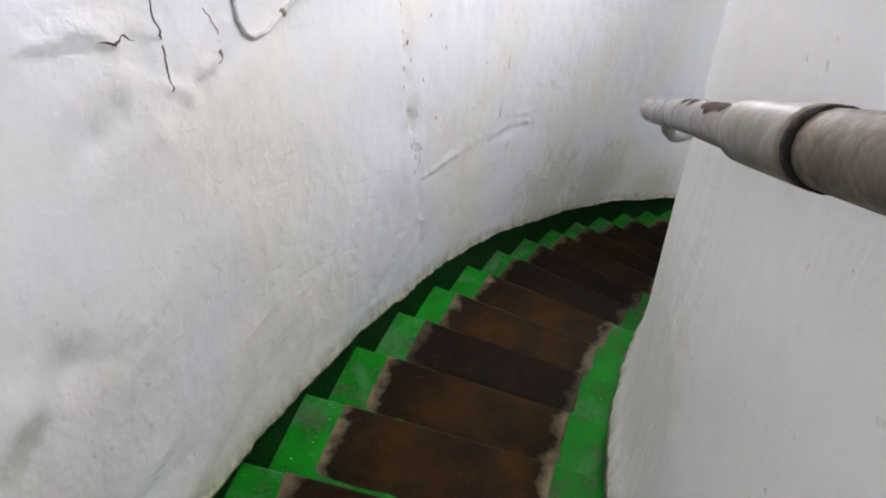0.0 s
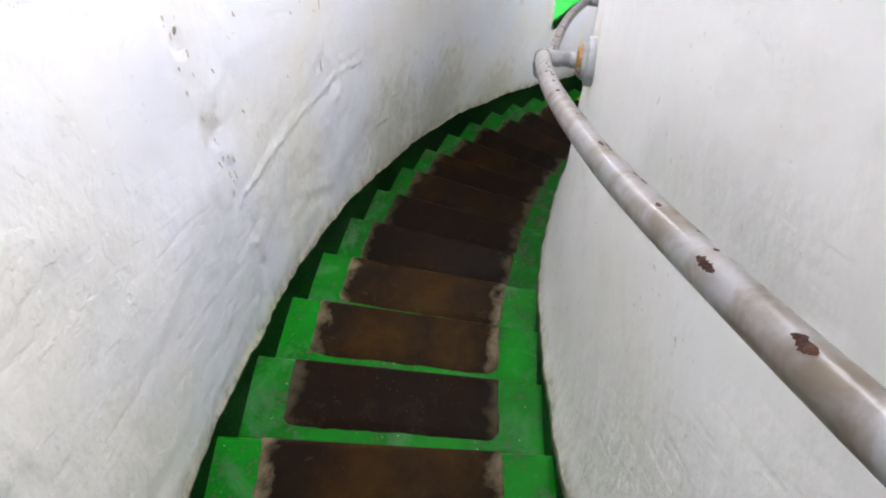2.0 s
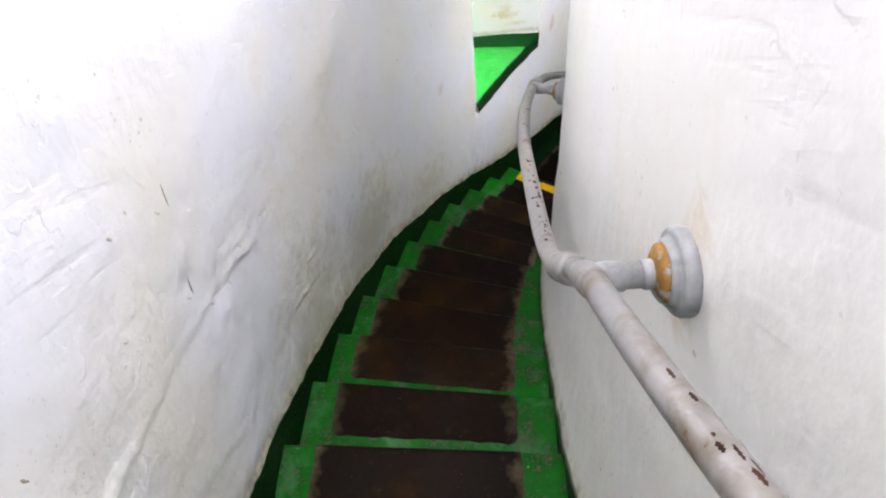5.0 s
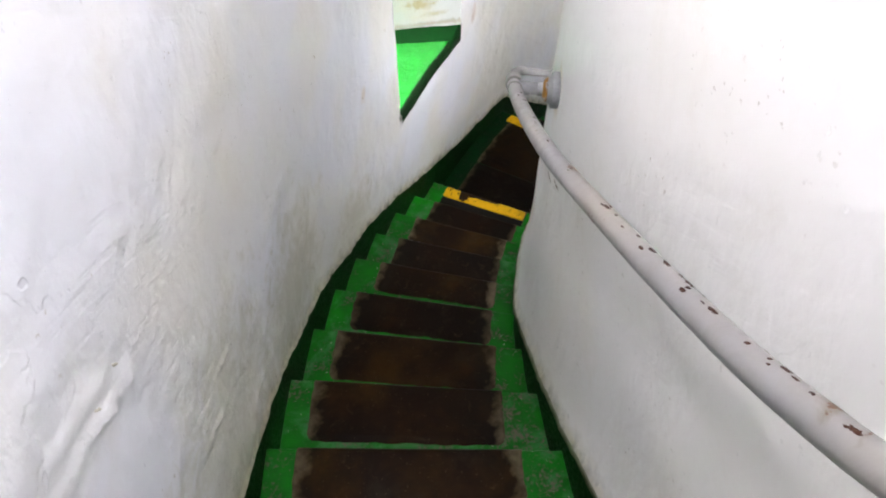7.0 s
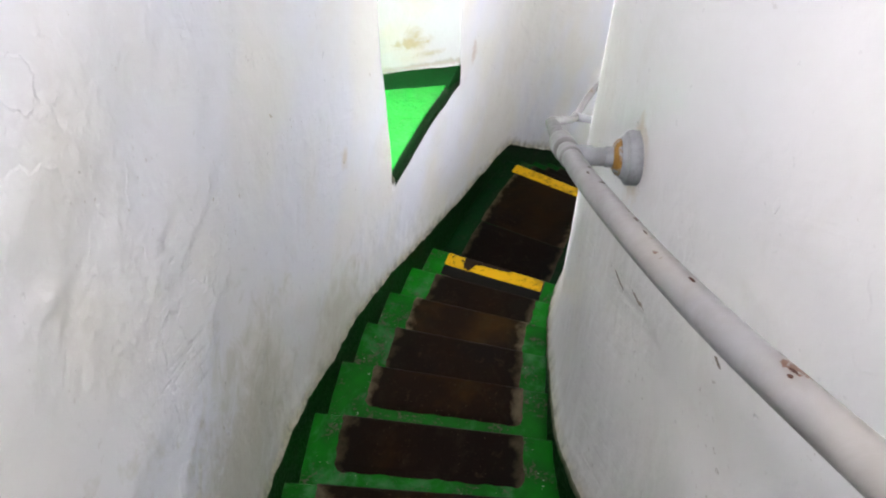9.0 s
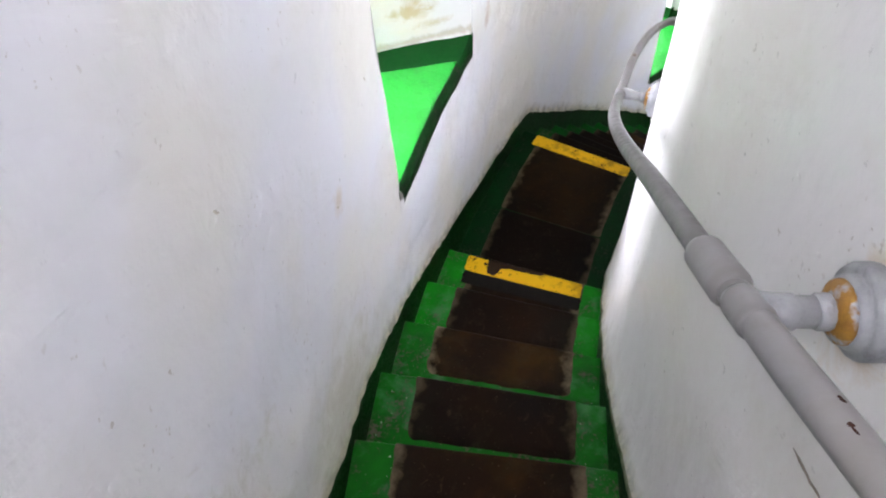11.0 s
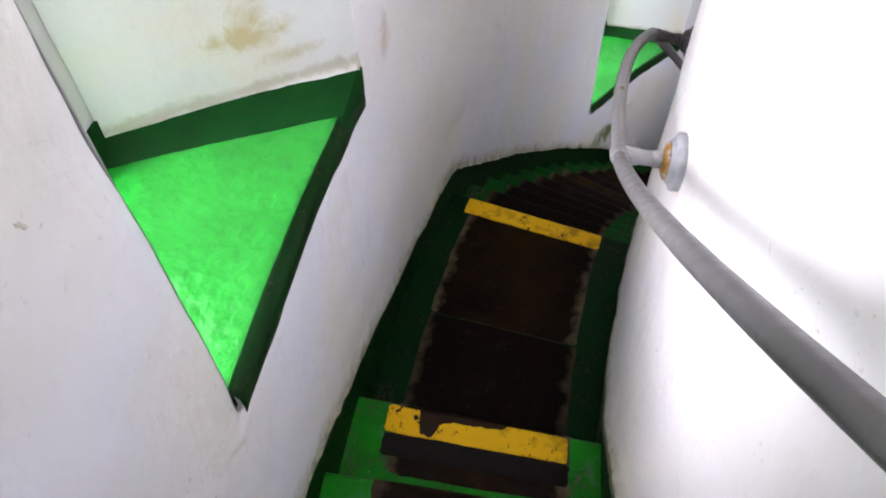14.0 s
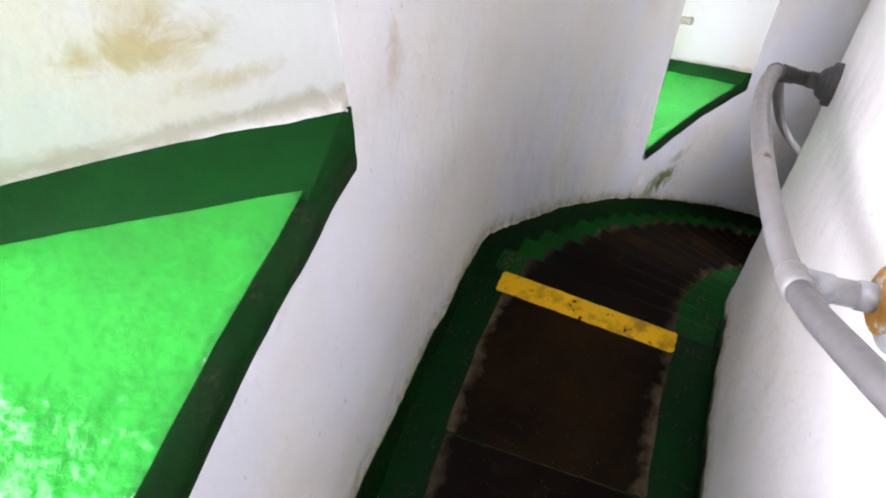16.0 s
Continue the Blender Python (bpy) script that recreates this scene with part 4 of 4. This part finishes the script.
for th in (178.5, 153.7, 135.0, 115.9, 105.3, 80.0):
    axis = rail_at(th)
    iron = DARK_IRON if th == 105.3 else BARE
    big = 1.28 if th == 115.9 else 1.14 if th == 153.7 else 1.0    # the landing flange is larger and more rusted
    rr = r_in(th) + 0.0
    wall = P(rr - 0.004, th, axis.z)
    d = (axis - wall).normalized()
    ln = (axis - wall).length
    bm = bmesh.new()
    tube(bm, [axis - d * 0.012, axis - d * 0.03, axis - d * 0.05, axis - d * 0.052, wall + d * 0.02], lambda i: (0.026, 0.024, 0.0235, 0.0205, 0.0205)[i], 16)
    arm = rail_part("bracket", bm, iron)
    bm = bmesh.new()
    tube(bm, [rail_at(th - 0.28 + 0.07 * i) for i in range(9)], lambda i: 0.0255 if 1 <= i <= 7 else 0.022, 18)
    rail_part("tee", bm, PIPE, arm)
    bm = bmesh.new()
    tube(bm, [wall - d * 0.01, wall + d * 0.020, wall + d * 0.025, wall + d * 0.0265, wall + d * 0.027, wall + d * 0.035, wall + d * 0.039],
         lambda i: big * (0.061, 0.061, 0.058, 0.053, 0.047, 0.046, 0.040)[i], 32)
    for v in bm.verts:    # thick uneven paint
        v.co += 0.0016 * Vector((wob(v.co.x, v.co.y, v.co.z, 60.0), wob(v.co.y, v.co.z, v.co.x, 60.0), wob(v.co.z, v.co.x, v.co.y, 60.0)))
    rail_part("flange", bm, iron, arm, "painted round iron wall flange")
    bm = bmesh.new()
    tube(bm, [axis - d * (ln * 0.52), axis - d * (ln * 0.54), axis - d * (ln * 0.70)], lambda i: (0.0215, 0.0235, 0.0235)[i], 12)
    rail_part("collar", bm, iron, arm)
    bm = bmesh.new()
    tube(bm, [wall + d * 0.038, wall + d * 0.044, wall + d * 0.050, wall + d * 0.054], lambda i: big * (0.041, 0.040, 0.032, 0.0212)[i], 22)
    rail_part("rust_ring", bm, RUSTY_PAINT if iron is BARE else DARK_IRON, arm, "orange rust breaking through the paint")

# ---- marks and fittings on the walls ----
def wall_point(th, z, lift, inner=False):
    if inner:
        return P(r_in(th) + foot(z - skirt_in(th), th) - relief(th, z, 0.6, 11.0) + lift, th, z)
    return P(R_OUT + relief(th, z) - lift, th, z)


def resample(line, n):
    out = []
    for i in range(n + 1):
        f = i / n * (len(line) - 1)
        k = min(int(f), len(line) - 2)
        g = f - k
        out.append((line[k][0] + (line[k + 1][0] - line[k][0]) * g, line[k][1] + (line[k + 1][1] - line[k][1]) * g))
    return out


def wall_mark(name, line, width, lift, mat, n=40, jitter=0.004, inner=False, label="", taper=True):
    """A crack, ridge or chipped strip that follows a line (degrees, height) on a wall."""
    pts = resample(line, n)
    bm = bmesh.new()
    rows = []
    seed = line[0][0] * 3.7
    for i, (th, z) in enumerate(pts):
        a = pts[max(0, i - 1)]
        b = pts[min(n, i + 1)]
        dx, dz = (b[0] - a[0]) * 0.118, b[1] - a[1]
        ln = math.hypot(dx, dz) or 1.0
        nx, nz = -dz / ln, dx / ln
        off = jitter * (1.6 * wob(i, seed, 0, 0.31) + wob(i, seed, 3, 0.9))
        w = width * (0.55 + 0.9 * abs(wob(i, seed, 8, 0.47))) * (min(1.0, 0.15 + 4 * i / n, 0.15 + 4 * (n - i) / n) if taper else 1)
        row = []
        for s, l in ((-1, -0.004), (-0.55, lift * 0.8), (0.0, lift), (0.55, lift * 0.8), (1, -0.004)):
            d = off + s * w / 2
            row.append(bm.verts.new(wall_point(th + nx * d / 0.118, z + nz * d, l, inner)))
        rows.append(row)
    for a, b in zip(rows, rows[1:]):
        for k in range(4):
            bm.faces.new((a[k], a[k + 1], b[k + 1], b[k]))
    return part(name, bm, mat, wall_inner if inner else wall_outer, label, True)


wall_mark("crack", ((166.1, 4.46), (166.15, 4.36), (166.18, 4.32), (166.36, 4.25)), 0.010, 0.0015, CRACK, label="dark open crack")
wall_mark("crack", ((167.5, 4.42), (167.2, 4.40), (166.9, 4.40), (166.65, 4.37)), 0.005, 0.0012, CRACK, 14, 0.004)
wall_mark("crack", ((164.9, 4.35), (164.7, 4.28), (164.9, 4.22)), 0.006, 0.0015, MARK, 24, 0.006)
wall_mark("crack", ((149.1, 3.33), (149.2, 3.27)), 0.008, 0.001, MARK, 16, 0.001)
wall_mark("crack", ((149.7, 3.08), (149.85, 3.03)), 0.008, 0.001, MARK, 16, 0.001)
crng = random.Random(21)
for _ in range(26):    # crumbled spots down the seam
    z = crng.uniform(3.25, 4.08)
    th = 156.8 + 0.2 * wob(z, 0, 0, 2.0) + crng.gauss(0, 0.16)
    slant = crng.uniform(-0.10, 0.06)
    wall_mark("chip", ((th, z), (th + slant, z - crng.uniform(0.012, 0.035))), crng.uniform(0.007, 0.020), 0.001, SCUFF if crng.random() < 0.9 else MARK, 8, 0.0015)
for th, z in ((155.6, 4.0), (155.1, 3.84), (155.9, 3.62), (155.2, 3.40), (154.2, 3.66)):
    wall_mark("chip", ((th, z), (th - 0.06, z - 0.022)), 0.010, 0.001, MARK, 8, 0.001)
for th, z in ((149.7, 3.31), (150.1, 3.05), (149.5, 2.93), (147.4, 2.88), (151.2, 3.42), (152.3, 3.25), (146.6, 2.86), (132.7, 2.38), (124.9, 1.95), (128.2, 1.8)):
    wall_mark("chip", ((th, z), (th - 0.12, z - 0.02)), 0.012, 0.001, SCUFF, 12, 0.0012)
for line in (((135.40, 2.178), (135.85, 2.19), (136.2, 2.195)), ((136.62, 2.25), (137.46, 2.276)), ((140.0, 2.475), (140.25, 2.482))):
    wall_mark("chip", line, 0.014, 0.0015, MARK, 14, 0.003, True)

# cable with a sagging loop on the outer wall
cable = tagged(new("cable"), "thin white cable pinned along the plaster wall", "cable")
cable.location = wall_point(162.44, 4.21, 0.0)
loop = [(164.1, 4.62), (164.08, 4.32), (164.09, 4.28), (163.95, 4.24), (163.7, 4.215), (163.16, 4.20), (162.44, 4.21), (160.3, 4.24), (157.0, 4.29), (150.0, 4.36)]
bm = bmesh.new()
tube(bm, [wall_point(th, z, 0.004) for th, z in resample(loop, 90)], 0.006, 8)
bm.transform(Matrix.Translation(-cable.location))
part("cord", bm, CABLE, cable, smooth=True)
bm = bmesh.new()
tube(bm, [wall_point(162.44, 4.21, d) for d in (-0.01, 0.010, 0.014)], lambda i: (0.011, 0.010, 0.005)[i], 10)
bm.transform(Matrix.Translation(-cable.location))
part("pin", bm, MARK, cable, "rusty pin", True)
